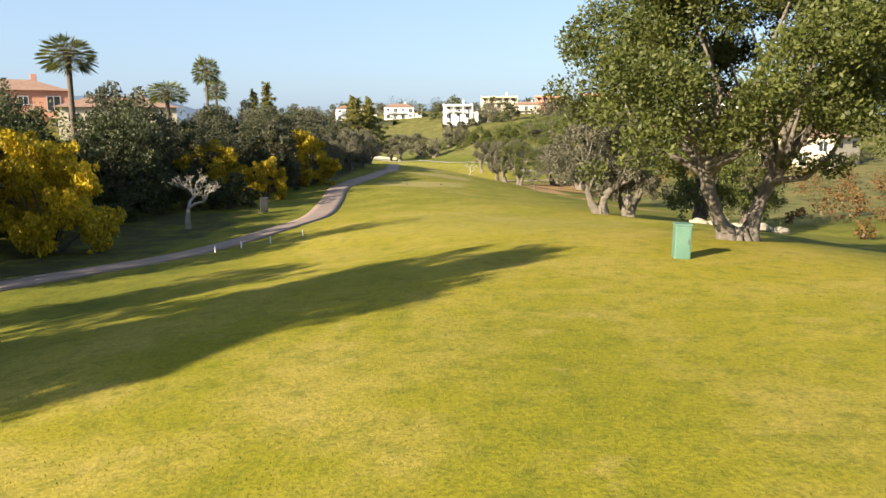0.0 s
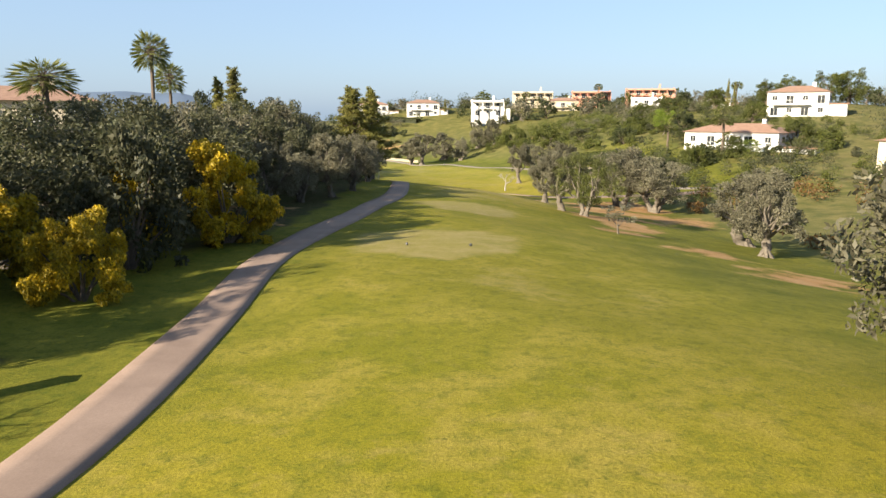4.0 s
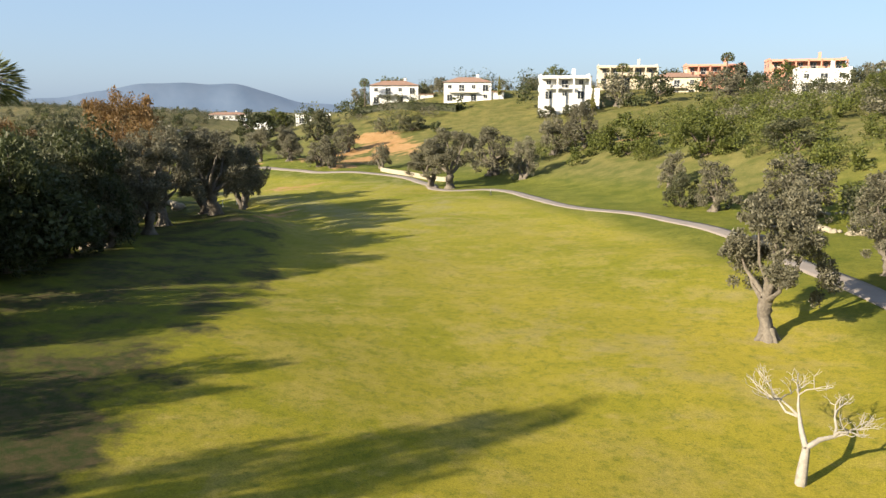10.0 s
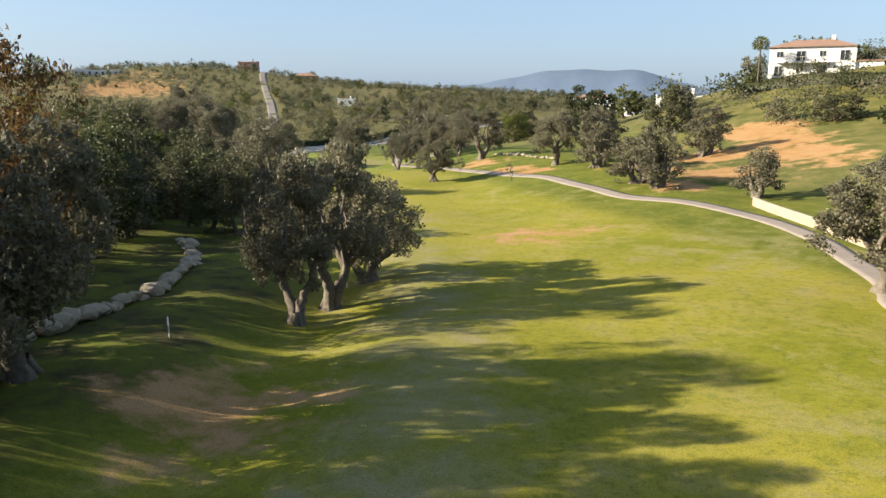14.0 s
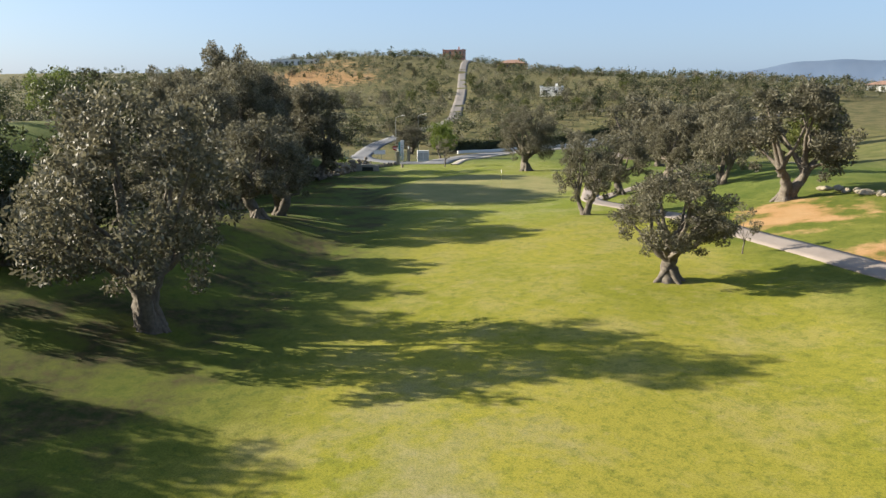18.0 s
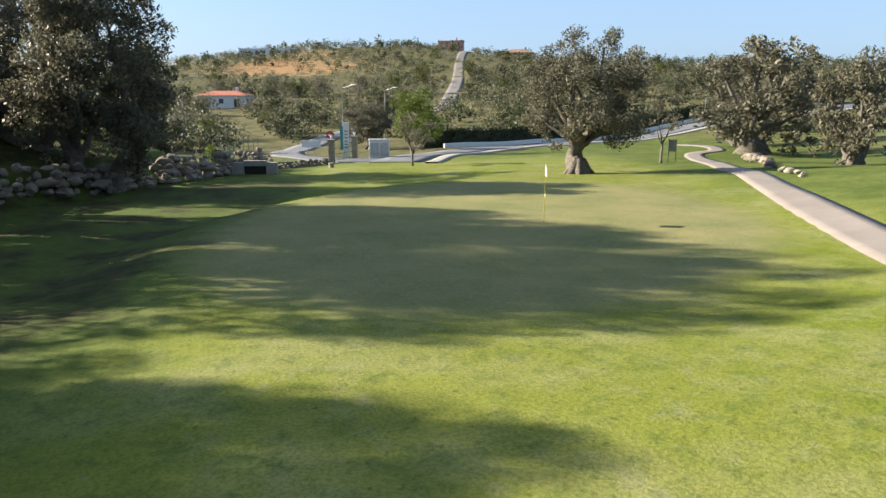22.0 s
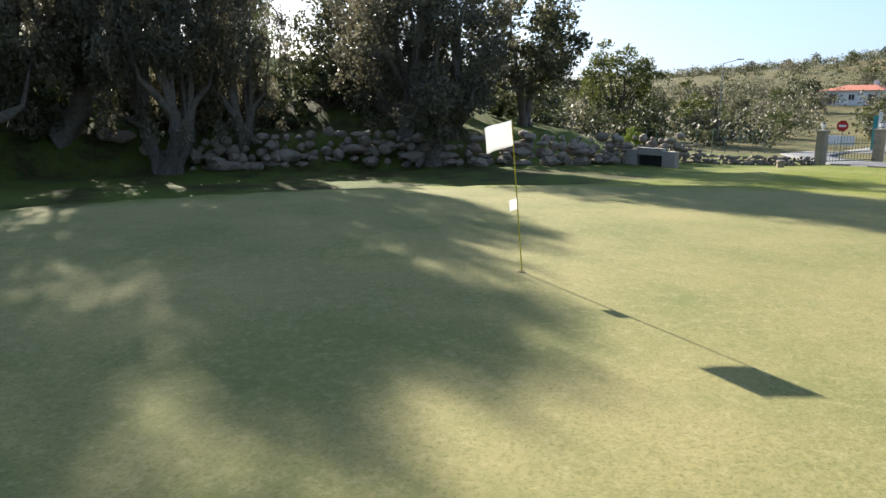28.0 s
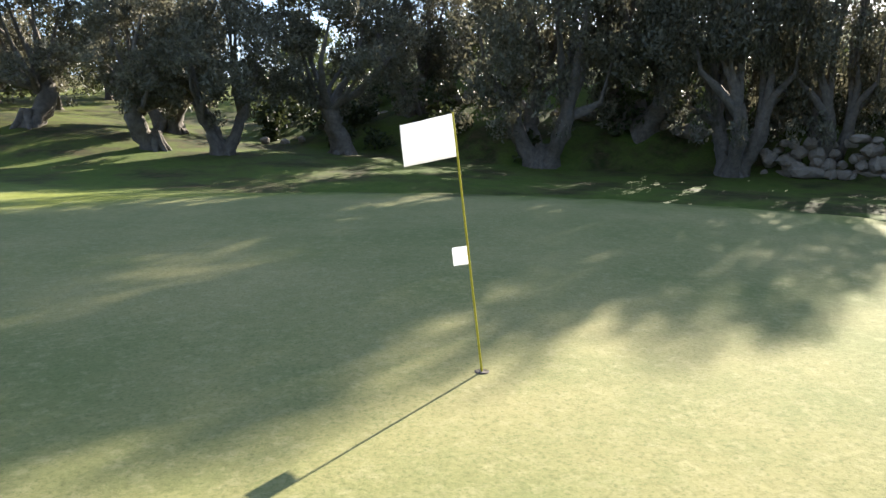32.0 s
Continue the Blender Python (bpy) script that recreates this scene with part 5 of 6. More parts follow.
# ---- houses ----
def house(name, x, y, w, d, storeys, turn, wall, roof="hip", label="", lift=0.0, low=0.0, arches=False):
    """A villa or block of flats: walls, each window with frame and pane, slabs, roof, chimney."""
    ob = tagged(new(name), label, "house")
    base = min(ground(x, y), ground(x - math.sin(turn) * -d / 2, y + math.cos(turn) * -d / 2)) + lift
    ob.matrix_basis = Matrix.Translation((x, y, base)) @ Matrix.Rotation(turn, 4, "Z")
    sh = 3.0
    h = storeys * sh
    bm = bmesh.new()
    box(bm, 0, 0, -5, w, d, h + 5)
    if low:
        box(bm, w * 0.5 + low / 2, -d * 0.1, -2.5, low, d * 0.7, sh + 2.5)
    part("wall", bm, wall, ob)
    n = max(2, int(w / 3.4))
    for s in range(storeys):
        for k in range(n):
            wx = -w / 2 + w * (k + 0.5) / n
            tall = (k + s) % 2 == 0
            for face, fy in ((0, -d / 2), (1, d / 2)):
                if face and k % 2:
                    continue
                ww, wh, wz = (1.7, 2.1, 0.15) if tall else (1.2, 1.25, 0.95)
                o = -1 if face == 0 else 1
                bm = bmesh.new()
                box(bm, wx, fy + o * 0.03, s * sh + wz, ww, 0.08, wh)
                window = part("window", bm, GLASS, ob)
                bm = bmesh.new()
                for fx in (-ww / 2, 0, ww / 2):
                    box(bm, wx + fx, fy + o * 0.06, s * sh + wz, 0.09, 0.1, wh)
                for fz in (0, wh - 0.08):
                    box(bm, wx, fy + o * 0.06, s * sh + wz + fz, ww, 0.1, 0.09)
                part("frame", bm, FRAME_STUFF, window)
        for fx in (-w / 2, w / 2):
            for k in range(2):
                bm = bmesh.new()
                box(bm, fx + (0.03 if fx > 0 else -0.03), -d / 4 + k * d / 2, s * sh + 0.95, 0.08, 1.3, 1.25)
                part("window", bm, GLASS, ob)
        if s or storeys == 1:
            bm = bmesh.new()
            box(bm, -w * 0.1, -d / 2 - 0.8, s * sh - 0.2, w * 0.62, 1.6, 0.18)
            part("balcony", bm, wall, ob)
            bm = bmesh.new()
            for k in range(9):
                box(bm, -w * 0.1 - w * 0.3 + w * 0.6 * k / 8, -d / 2 - 1.55, s * sh - 0.02, 0.06, 0.06, 0.95)
            box(bm, -w * 0.1, -d / 2 - 1.55, s * sh + 0.93, w * 0.62, 0.08, 0.08)
            part("railing", bm, FRAME_STUFF, ob)
    if arches:
        for k in range(n + 1):
            bm = bmesh.new()
            box(bm, -w / 2 + w * k / n, -d / 2 - 2.4, -5, 0.4, 0.4, h + 5)
            part("pillar", bm, wall, ob)
        bm = bmesh.new()
        box(bm, 0, -d / 2 - 1.3, h - 0.5, w + 0.4, 2.6, 0.5)
        part("lintel", bm, wall, ob)
    bm = bmesh.new()
    if roof == "flat":
        box(bm, 0, 0, h, w + 0.3, d + 0.3, 0.35)
        for sx in (-1, 1):
            box(bm, sx * (w / 2), 0, h + 0.35, 0.25, d + 0.3, 0.4)
        part("roof", bm, wall, ob)
    else:
        e = 0.55
        v = [bm.verts.new(p) for p in ((-w / 2 - e, -d / 2 - e, h), (w / 2 + e, -d / 2 - e, h), (w / 2 + e, d / 2 + e, h), (-w / 2 - e, d / 2 + e, h), (-w / 2 + d * 0.45, 0, h + d * 0.17), (w / 2 - d * 0.45, 0, h + d * 0.17))]
        for f in ((0, 1, 5, 4), (1, 2, 5), (2, 3, 4, 5), (3, 0, 4), (3, 2, 1, 0)):
            bm.faces.new([v[i] for i in f])
        part("roof", bm, RED_TILE if "red tiled" in label else ROOF_TILE, ob)
        if low:
            bm = bmesh.new()
            box(bm, w * 0.5 + low / 2, -d * 0.1, sh, low + 0.8, d * 0.7 + 0.8, 0.22)
            part("porch_roof", bm, ROOF_TILE, ob)
    bm = bmesh.new()
    box(bm, w * 0.22, d * 0.12, h, 0.8, 0.8, d * 0.17 + 0.9, 0, 0.05)
    part("chimney", bm, wall, ob)
    return ob


HOUSES = [
    (6.7, 341, 13, 9, 2, 0.05, WHITE_WALL, "flat", "large white villa with a pillared terrace", 3, True),
    (-22.5, 371, 15, 10, 2, 0.1, WHITE_WALL, "hip", "white villa with a tiled roof on the crest", 4, False),
    (-48, 380, 16, 10, 2, 0.15, WHITE_WALL, "hip", "white villa with a low side wing on the crest", 5, False),
    (30, 392, 19, 11, 2, -0.05, CREAM_WALL, "flat", "cream block of flats with deep balconies", 0, True),
    (42, 368, 13, 9, 2, -0.1, CREAM_WALL, "hip", "cream villa with small upper windows", 3, False),
    (58.5, 392, 18, 10, 2, -0.1, PINK_WALL, "flat", "salmon block of flats with deep balconies", 0, True),
    (86, 388, 22, 11, 2, -0.15, PINK_WALL, "flat", "orange-red block of flats under tiled roofs", 0, True),
    (72, 335, 12, 9, 2, -0.2, WHITE_WALL, "flat", "small white villa half hidden by trees", 0, False),
    (98, 330, 12, 9, 2, -0.25, WHITE_WALL, "hip", "white villa above the grass slope", 0, False),
    (128, 372, 20, 10, 2, -0.2, PINK_WALL, "hip", "long orange house under tiled roofs", 0, False),
    (58, 190, 20, 11, 2, -0.75, WHITE_WALL, "hip", "broad white villa with a pale tiled roof", 7, False),
    (84, 222, 14, 10, 2, -0.5, WHITE_WALL, "hip", "tall white villa higher on the slope", 4, False),
    (76, 150, 16, 10, 2, -1.0, CREAM_WALL, "hip", "cream villa with an orange porch", 0, False),
    (-86, 410, 13, 9, 1, 0.3, WHITE_WALL, "flat", "small white house on the ridge", 0, False),
    (-46.5, 104, 15, 9, 2, 0.45, CREAM_WALL, "hip", "cream villa with a broad tiled roof", 6, False),
    (-63, 106, 15, 10, 2, 0.5, PINK_WALL, "hip", "salmon villa with a tiled roof", 0, False),
    (-95, 232.5, 13, 9, 2, 0.75, WHITE_WALL, "hip", "white villa shaded by trees with a tiled roof", 0, False),
    (-291, 360.2, 12.5, 7, 1, 0.9, WHITE_WALL, "hip", "low white farmhouse with a red tiled roof", 0, False),
    (-465, 441, 26, 11, 1, 0.9, WHITE_WALL, "flat", "long flat white house on the hilltop", 0, False),
    (-386, 541, 16, 12, 1, 0.7, OCHRE_WALL, "hip", "ochre house with a low tiled roof", 0, False),
    (-263, 456, 8, 4, 1, 0.6, WHITE_WALL, "flat", "small white hut on the hillside", 0, False),
    (-470, 560, 14, 9, 2, 0.7, PINK_WALL, "flat", "reddish house on the skyline", 0, False),
    (-150, 520, 16, 9, 1, 0.3, WHITE_WALL, "flat", "white house in the distance", 0, False),
    (-185, 560, 22, 9, 1, 0.3, WHITE_WALL, "hip", "white houses far down the valley", 0, False),
]
for hx, hy, hw, hd, hs, ht, hm, hr, hl, hlow, ha in HOUSES:
    house("house", hx, hy, hw, hd, hs, ht, hm, hr, hl, {58: -2.2, 6.7: 3.8, 30: 1.5, 58.5: 1.5, 86: 4.0, 42: -1.5}.get(hx, 0.0), hlow, ha)

# range far behind everything, its haze put into the colour
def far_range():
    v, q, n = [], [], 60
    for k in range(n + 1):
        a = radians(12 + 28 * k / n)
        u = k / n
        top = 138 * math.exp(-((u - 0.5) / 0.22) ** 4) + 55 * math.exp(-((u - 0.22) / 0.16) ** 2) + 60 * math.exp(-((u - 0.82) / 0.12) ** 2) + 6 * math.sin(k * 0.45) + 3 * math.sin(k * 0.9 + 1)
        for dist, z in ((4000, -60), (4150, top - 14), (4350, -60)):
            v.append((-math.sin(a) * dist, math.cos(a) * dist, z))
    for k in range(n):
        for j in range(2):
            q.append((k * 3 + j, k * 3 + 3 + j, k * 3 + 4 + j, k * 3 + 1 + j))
    return tagged(put("backdrop_hills", quick_mesh("backdrop_hills", v, q, HILL_STUFF, True)), "far hills on the horizon with blue haze in their colour", "hills", kind="structure")


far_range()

# roads
for name, line, wide, stuff, label in (("road", GATE_ROAD, 5.0, ROAD_STUFF, "grey asphalt road passing the gate"), ("drive", GATE_DRIVE, 4.2, ROAD_STUFF, "grey drive leading out through the gate"), ("far_road", FAR_ROAD, 4.2, DIRT_ROAD, "pale straight road climbing the far hill")):
    v, q, p, side = ribbon(line, wide, 0.12 if name == "far_road" else 0.07, 0.6, 2.0)
    tagged(put(name, quick_mesh(name, v, q, stuff)), label, "road", kind="structure")
v, q, p, side = ribbon([(-158, 334.5), (-164.5, 341.5), (-169, 351), (-172.6, 362.5), (-174.4, 373), (-173.9, 393), (-170.4, 415), (-168.4, 445)], 1.2, 0.14, 0.5, 1.5)
tagged(put("pavement", quick_mesh("pavement", v, q, KERB_STUFF)), "pale raised pavement along the road", "pavement", kind="structure")
# ---- rocks and walls ----
def rock_mesh(seed, long=1.0, flat=0.7, stuff=None):
    rng = np.random.default_rng(seed)
    bm = bmesh.new()
    bmesh.ops.create_icosphere(bm, subdivisions=2, radius=0.5)
    cut = rng.normal(size=(7, 3))
    cut /= np.linalg.norm(cut, axis=1)[:, None]
    for v in bm.verts:
        p = np.array(v.co)
        for c in cut:
            d = p @ c - 0.36
            if d > 0:
                p = p - c * d * 0.85
        v.co = Vector(p * np.array((long, 0.85, flat)) * (1 + 0.06 * rng.normal()))
    me = bpy.data.meshes.new("rock")
    bm.to_mesh(me)
    bm.free()
    me.materials.append(stuff or STONE)
    return me


ROCKS = [rock_mesh(k, 1.0 + 0.3 * (k % 3), 0.75) for k in range(7)]
PALE_ROCKS = [rock_mesh(k + 20, 1.1 + 0.3 * (k % 3), 0.7, PALE_STONE) for k in range(5)]


BOULDERS = [rock_mesh(k + 40, 0.8 + 0.35 * (k % 4), 0.62 + 0.1 * (k % 3)) for k in range(9)]


def lay_rocks(name, line, courses, size, meshes, label, spacing=0.85, ragged=0.25, seed=1, kind=""):
    """A dry rock wall or row of boulders: each rock is a part."""
    rng = random.Random(seed)
    ob = tagged(new(name), label, "rock wall" if courses > 1 else "rocks", kind=kind)
    p = smooth_line(line, size * spacing)
    for k, (x, y) in enumerate(p):
        for c in range(courses):
            s = size * (0.6 + 0.8 * rng.random()) * (1 - 0.1 * c)
            px, py = x + rng.gauss(0, ragged * 0.5), y + rng.gauss(0, ragged * 0.5)
            z = ground(x, y) + s * 0.22 + c * size * 0.56 + rng.gauss(0, 0.1) * size
            put("rock", meshes[rng.randrange(len(meshes))], ob, Matrix.Translation((px, py, z)) @ Matrix.Rotation(rng.random() * 6.28, 4, "Z") @ Matrix.Rotation(rng.gauss(0, 0.25), 4, "X") @ Matrix.Scale(s, 4))
    return ob


lay_rocks("rock_wall", [(-145.2, 296.0), (-148.6, 299.6), (-150.8, 303.2), (-152.2, 306.8), (-154.4, 309.6), (-157.4, 313.2), (-160.4, 316.8), (-162.6, 320.2)], 4, 0.85, BOULDERS, "retaining wall of rough grey boulders beside the green", 0.72, 0.35, 3)
lay_rocks("stone_wall", [(-159.4, 315.6), (-161.5, 318.8), (-163.4, 321.4)], 5, 0.45, ROCKS, "rubble wall of small stones joining the boulders", 0.7, 0.12, 13)
lay_rocks("boulder_row", [(-124.5, 282.4), (-128.5, 280.6), (-133.5, 281.2), (-138.5, 284.6), (-142, 289.5), (-144.6, 294)], 1, 0.8, ROCKS, "row of loose boulders under the olives", 1.1, 0.5, 4)
lay_rocks("stone_edging", [(-45.4, 218.6), (-47.2, 222.6), (-49.4, 226.4), (-52.2, 230.4), (-57.4, 235.4), (-61.5, 238.2), (-66.8, 240.6)], 1, 1.0, PALE_ROCKS, "edging of flat pale stones along a garden terrace", 0.85, 0.15, 5)
lay_rocks("stone_wall", [(20.5, 207.5), (24, 204.4), (28, 201.5)], 1, 0.6, PALE_ROCKS, "low line of cream stones below the garden hedge", 0.9, 0.1, 6)
lay_rocks("boulder_row", [(21.5, 197), (24.5, 191.5), (27, 187.5)], 1, 0.7, PALE_ROCKS, "low row of cream stones on the slope", 0.9, 0.2, 7)
lay_rocks("stone_wall", [(-163.5, 321.7), (-165.6, 325.4), (-167.4, 328.8)], 3, 0.36, ROCKS, "low brown stone wall beside the gate", 0.75, 0.08, 8)
lay_rocks("boulder_row", [(15.5, 42.5), (19, 46.5), (22.5, 51), (27, 55)], 1, 0.9, PALE_ROCKS, "pale limestone rocks below the tee", 0.75, 0.5, 9)
lay_rocks("boulder_row", [(-126.6, 338.4), (-124.6, 336.6)], 1, 0.5, PALE_ROCKS, "three white boulders on the grass slope", 0.9, 0.4, 10)
lay_rocks("stone_wall", [(-131, 344), (-134.5, 349), (-139.5, 354.5)], 2, 0.5, ROCKS, "low dry stone wall under an olive beside the path", 0.8, 0.1, 11)
lay_rocks("boulder_row", [(-88, 320), (-80, 316.5), (-72, 312)], 1, 0.6, PALE_ROCKS, "line of small pale stones on the bank", 1.0, 0.3, 12)


def low_wall(name, line, height, thick, stuff, label):
    p = smooth_line(line, 1.0)
    t = np.gradient(p, axis=0)
    t /= np.hypot(t[:, 0], t[:, 1])[:, None]
    side = np.column_stack([t[:, 1], -t[:, 0]]) * thick / 2
    z = heights(p[:, 0], p[:, 1])
    rows = [np.column_stack([p + side * a, z + b]) for a, b in ((-1, -0.4), (-1, height), (-0.8, height + 0.05), (0.8, height + 0.05), (1, height), (1, -0.4))]
    v = np.stack(rows, 1).reshape(-1, 3)
    q = [(i * 6 + j, i * 6 + j + 1, i * 6 + j + 7, i * 6 + j + 6) for i in range(len(p) - 1) for j in range(5)]
    q += [(0, 1, 4, 5), (1, 2, 3, 4)] + [tuple(len(v) - 6 + k for k in f) for f in ((5, 4, 1, 0), (4, 3, 2, 1))]
    return tagged(put(name, quick_mesh(name, v, q, stuff)), label, "wall", kind="structure")


low_wall("wall_garden", [(28.6, 201.5), (30.6, 199.2), (31.8, 194.5), (32.2, 188), (32.5, 182), (31.9, 175), (33, 168)], 1.15, 0.4, PALE_STONE, "cream block wall below the garden hedge")
low_wall("wall_low_cream", [(-32.4, 280), (-29, 275.6), (-25.4, 270.6), (-20.8, 264.6), (-16.6, 260.2)], 0.75, 0.35, PALE_STONE, "low cream wall along the cart path")
low_wall("wall_road", [(-181, 352), (-180.6, 362), (-182, 374), (-181.5, 394), (-178, 416), (-176, 444)], 0.55, 0.3, WHITE_WALL, "low white wall under the roadside hedge")

# ---- the green: hole, flagstick ----
HX, HY = -124.1, 316.855
HZ = ground(HX, HY)
flagstick = tagged(new("flagstick"), "yellow golf flagstick with a white flag in the hole", "flag")
flagstick.matrix_basis = Matrix.Translation((HX, HY, HZ)) @ Matrix.Rotation(radians(6.7), 4, Vector((0.64, 0.768, 0)))
bm = bmesh.new()
tube(bm, (0, 0, -0.1), (0.0, 0.0, 2.28), 0.011, 0.009, 10)
part("pole", bm, YELLOW, flagstick)


def cloth(name, z0, z1, length, turn, wave, stuff, parent, label):
    v, q, n, m = [], [], 14, 8
    for i in range(n + 1):
        for j in range(m + 1):
            u, w = i / n, j / m
            d = wave * math.sin(u * 7.0 + w * 1.2) * u
            x, y = u * length, d
            z = z1 + (z0 - z1) * w - 0.09 * length * u
            v.append((x * math.cos(turn) - y * math.sin(turn), x * math.sin(turn) + y * math.cos(turn), z))
    for i in range(n):
        for j in range(m):
            a = i * (m + 1) + j
            q.append((a, a + 1, a + m + 2, a + m + 1))
    ob = put(name, quick_mesh(name, v, q, stuff, True), parent, None, label)
    thick = ob.modifiers.new("thickness", "SOLIDIFY")
    thick.thickness = 0.003
    return ob


CLOTH = leaf_stuff("white nylon", (0.8, 0.8, 0.8), (0.83, 0.83, 0.83), 0.5, 0.6)
cloth("flag", 1.91, 2.27, 0.5, -0.72, 0.035, CLOTH, flagstick, "white nylon flag")
cloth("position_flag", 0.98, 1.14, 0.15, -0.72, 0.006, CLOTH, flagstick, "small white flag half way up the pole")
cup = tagged(new("hole_cup"), "golf hole drawn on the green as a flat dark disc", "golf hole")
cup.matrix_basis = Matrix.Translation((HX, HY, HZ))
bm = bmesh.new()
for k in range(24):
    a, b = 2 * math.pi * k / 24, 2 * math.pi * (k + 1) / 24
    inner, outer = 0.054, 0.066
    pts = [(inner * math.cos(a), inner * math.sin(a), 0.012), (outer * math.cos(a), outer * math.sin(a), 0.006), (outer * math.cos(b), outer * math.sin(b), 0.006), (inner * math.cos(b), inner * math.sin(b), 0.012)]
    bm.faces.new([bm.verts.new(p) for p in pts])
part("rim", bm, DARK_BARK, cup)
# flat dark disc over the turf, painting the shade inside the hole
bm = bmesh.new()
bmesh.ops.create_circle(bm, cap_ends=True, radius=0.056, segments=24, matrix=Matrix.Translation((0, 0, 0.008)))
part("hole_shade", bm, DARK_BARK, cup)

# ---- things by the tees ----
cabinet = tagged(new("utility_cabinet"), "green steel utility cabinet standing on the tee grass", "cabinet")
cabinet.matrix_basis = Matrix.Translation((6.4, 18.9, ground(6.4, 18.9) - 0.03)) @ Matrix.Rotation(-0.12, 4, "Z")
bm = bmesh.new()
box(bm, 0, 0, 0, 0.42, 0.42, 0.92, 0, 0.02)
part("body", bm, BOX_GREEN, cabinet)
bm = bmesh.new()
box(bm, 0, 0, 0.92, 0.46, 0.46, 0.05, 0, 0.015)
part("lid", bm, BOX_GREEN, cabinet)
bm = bmesh.new()
box(bm, 0, -0.215, 0.06, 0.36, 0.012, 0.8, 0, 0.004)
door = part("door", bm, BOX_GREEN, cabinet)
bm = bmesh.new()
box(bm, 0.13, -0.225, 0.45, 0.03, 0.02, 0.12, 0, 0.004)
part("handle", bm, STEEL, door)
bm = bmesh.new()
box(bm, 0, 0, -0.06, 0.48, 0.48, 0.08)
part("plinth", bm, KERB_STUFF, cabinet)

board = tagged(new("tee_board"), "black litter bin standing on the shaded lawn", "bin")
board.matrix_basis = Matrix.Translation((-11.6, 46.1, ground(-11.6, 46.1))) @ Matrix.Rotation(0.2, 4, "Z")
bm = bmesh.new()
box(bm, 0, 0, 0.1, 0.5, 0.42, 0.85, 0, 0.03)
part("body", bm, BLACK, board)
bm = bmesh.new()
box(bm, 0, 0, 0.95, 0.54, 0.46, 0.06, 0, 0.02)
part("lid", bm, BLACK, board)
for sx in (-0.2, 0.2):
    bm = bmesh.new()
    box(bm, sx, 0, -0.05, 0.05, 0.3, 0.16)
    part("leg", bm, STEEL, board)


def stake(name, x, y, h, r, stuff, cap, label, category, group=""):
    ob = tagged(new(name), label, category, group)
    ob.matrix_basis = Matrix.Translation((x, y, ground(x, y) - 0.05))
    bm = bmesh.new()
    tube(bm, (0, 0, 0), (0, 0, h), r, r, 10)
    part("post", bm, stuff, ob)
    bm = bmesh.new()
    tube(bm, (0, 0, h - 0.12 * h), (0, 0, h + 0.04), r * 1.25, r * 0.9, 10)
    part("cap", bm, cap, ob)
    return ob


for x, y in ((-9.5, 29.3), (-8.6, 30.0), (-7.5, 30.6), (-6.3, 31.7)):
    stake("rope_post", x, y, 0.3, 0.03, WHITE, WHITE, "short white post beside the cart path", "post", "short posts by the path")
for x, y in ((-3.3, 65.8), (-0.2, 66.0)):
    stake("tee_marker", x, y, 0.13, 0.06, BLACK, BLACK, "small dark tee marker on the mown tee", "tee marker", "tee markers")
for x, y, h in ((-42, 224.3, 0.9), (-72.6, 253.2, 0.9), (-84, 262, 0.9), (-30.9, 169.8, 0.8), (-18.0, 142.2, 0.7), (-11.6, 120.5, 1.2), (-46.5, 239.5, 0.9)):
    stake("boundary_stake", x, y, h, 0.03, WHITE, WHITE, "white boundary stake in shaded grass", "stake", "boundary stakes")
for x, y in ((-10.6, 144.3), (-12.9, 140.6), (-13.4, 139.0)):
    stake("path_marker", x, y, 0.35, 0.04, WHITE, RED, "low white marker with a red top beside the path", "post", "path markers")
for x, y in ((-7.6, 236.8), (-68.4, 294.0), (-71, 298.3)):
    stake("bollard", x, y, 0.85, 0.07, BLACK, STEEL, "dark path bollard on the grass verge", "bollard", "path bollards")
stake("stone_marker", -160.9, 325.9, 0.45, 0.22, PALE_STONE, STONE, "squat pale stone marker on the grass", "marker")
stake("leaning_post", 19.4, 158.4, 1.3, 0.05, PALE_BARK, PALE_BARK, "weathered bare stump post in the grass", "post")

# ---- golf cart under the trees ----
cart = tagged(new("golf_cart"), "dark golf cart parked in the shade of an olive", "golf cart")
cart.matrix_basis = Matrix.Translation((15.2, 189.5, ground(15.2, 189.5) + 0.08)) @ Matrix.Rotation(1.9, 4, "Z")
bm = bmesh.new()
box(bm, 0.1, 0, 0.3, 2.2, 1.1, 0.28, 0, 0.06)
box(bm, 0.95, 0, 0.5, 0.55, 1.05, 0.4, 0, 0.1)
part("body", bm, BLACK, cart)
bm = bmesh.new()
box(bm, -0.25, 0, 0.55, 0.6, 1.05, 0.18, 0, 0.05)
part("seat", bm, BLACK, cart)
bm = bmesh.new()
box(bm, -0.52, 0, 0.72, 0.12, 1.05, 0.5, 0, 0.04)
part("backrest", bm, BLACK, cart)
bm = bmesh.new()
box(bm, 0.05, 0, 1.72, 1.7, 1.15, 0.07, 0, 0.03)
part("roof", bm, BLACK, cart)
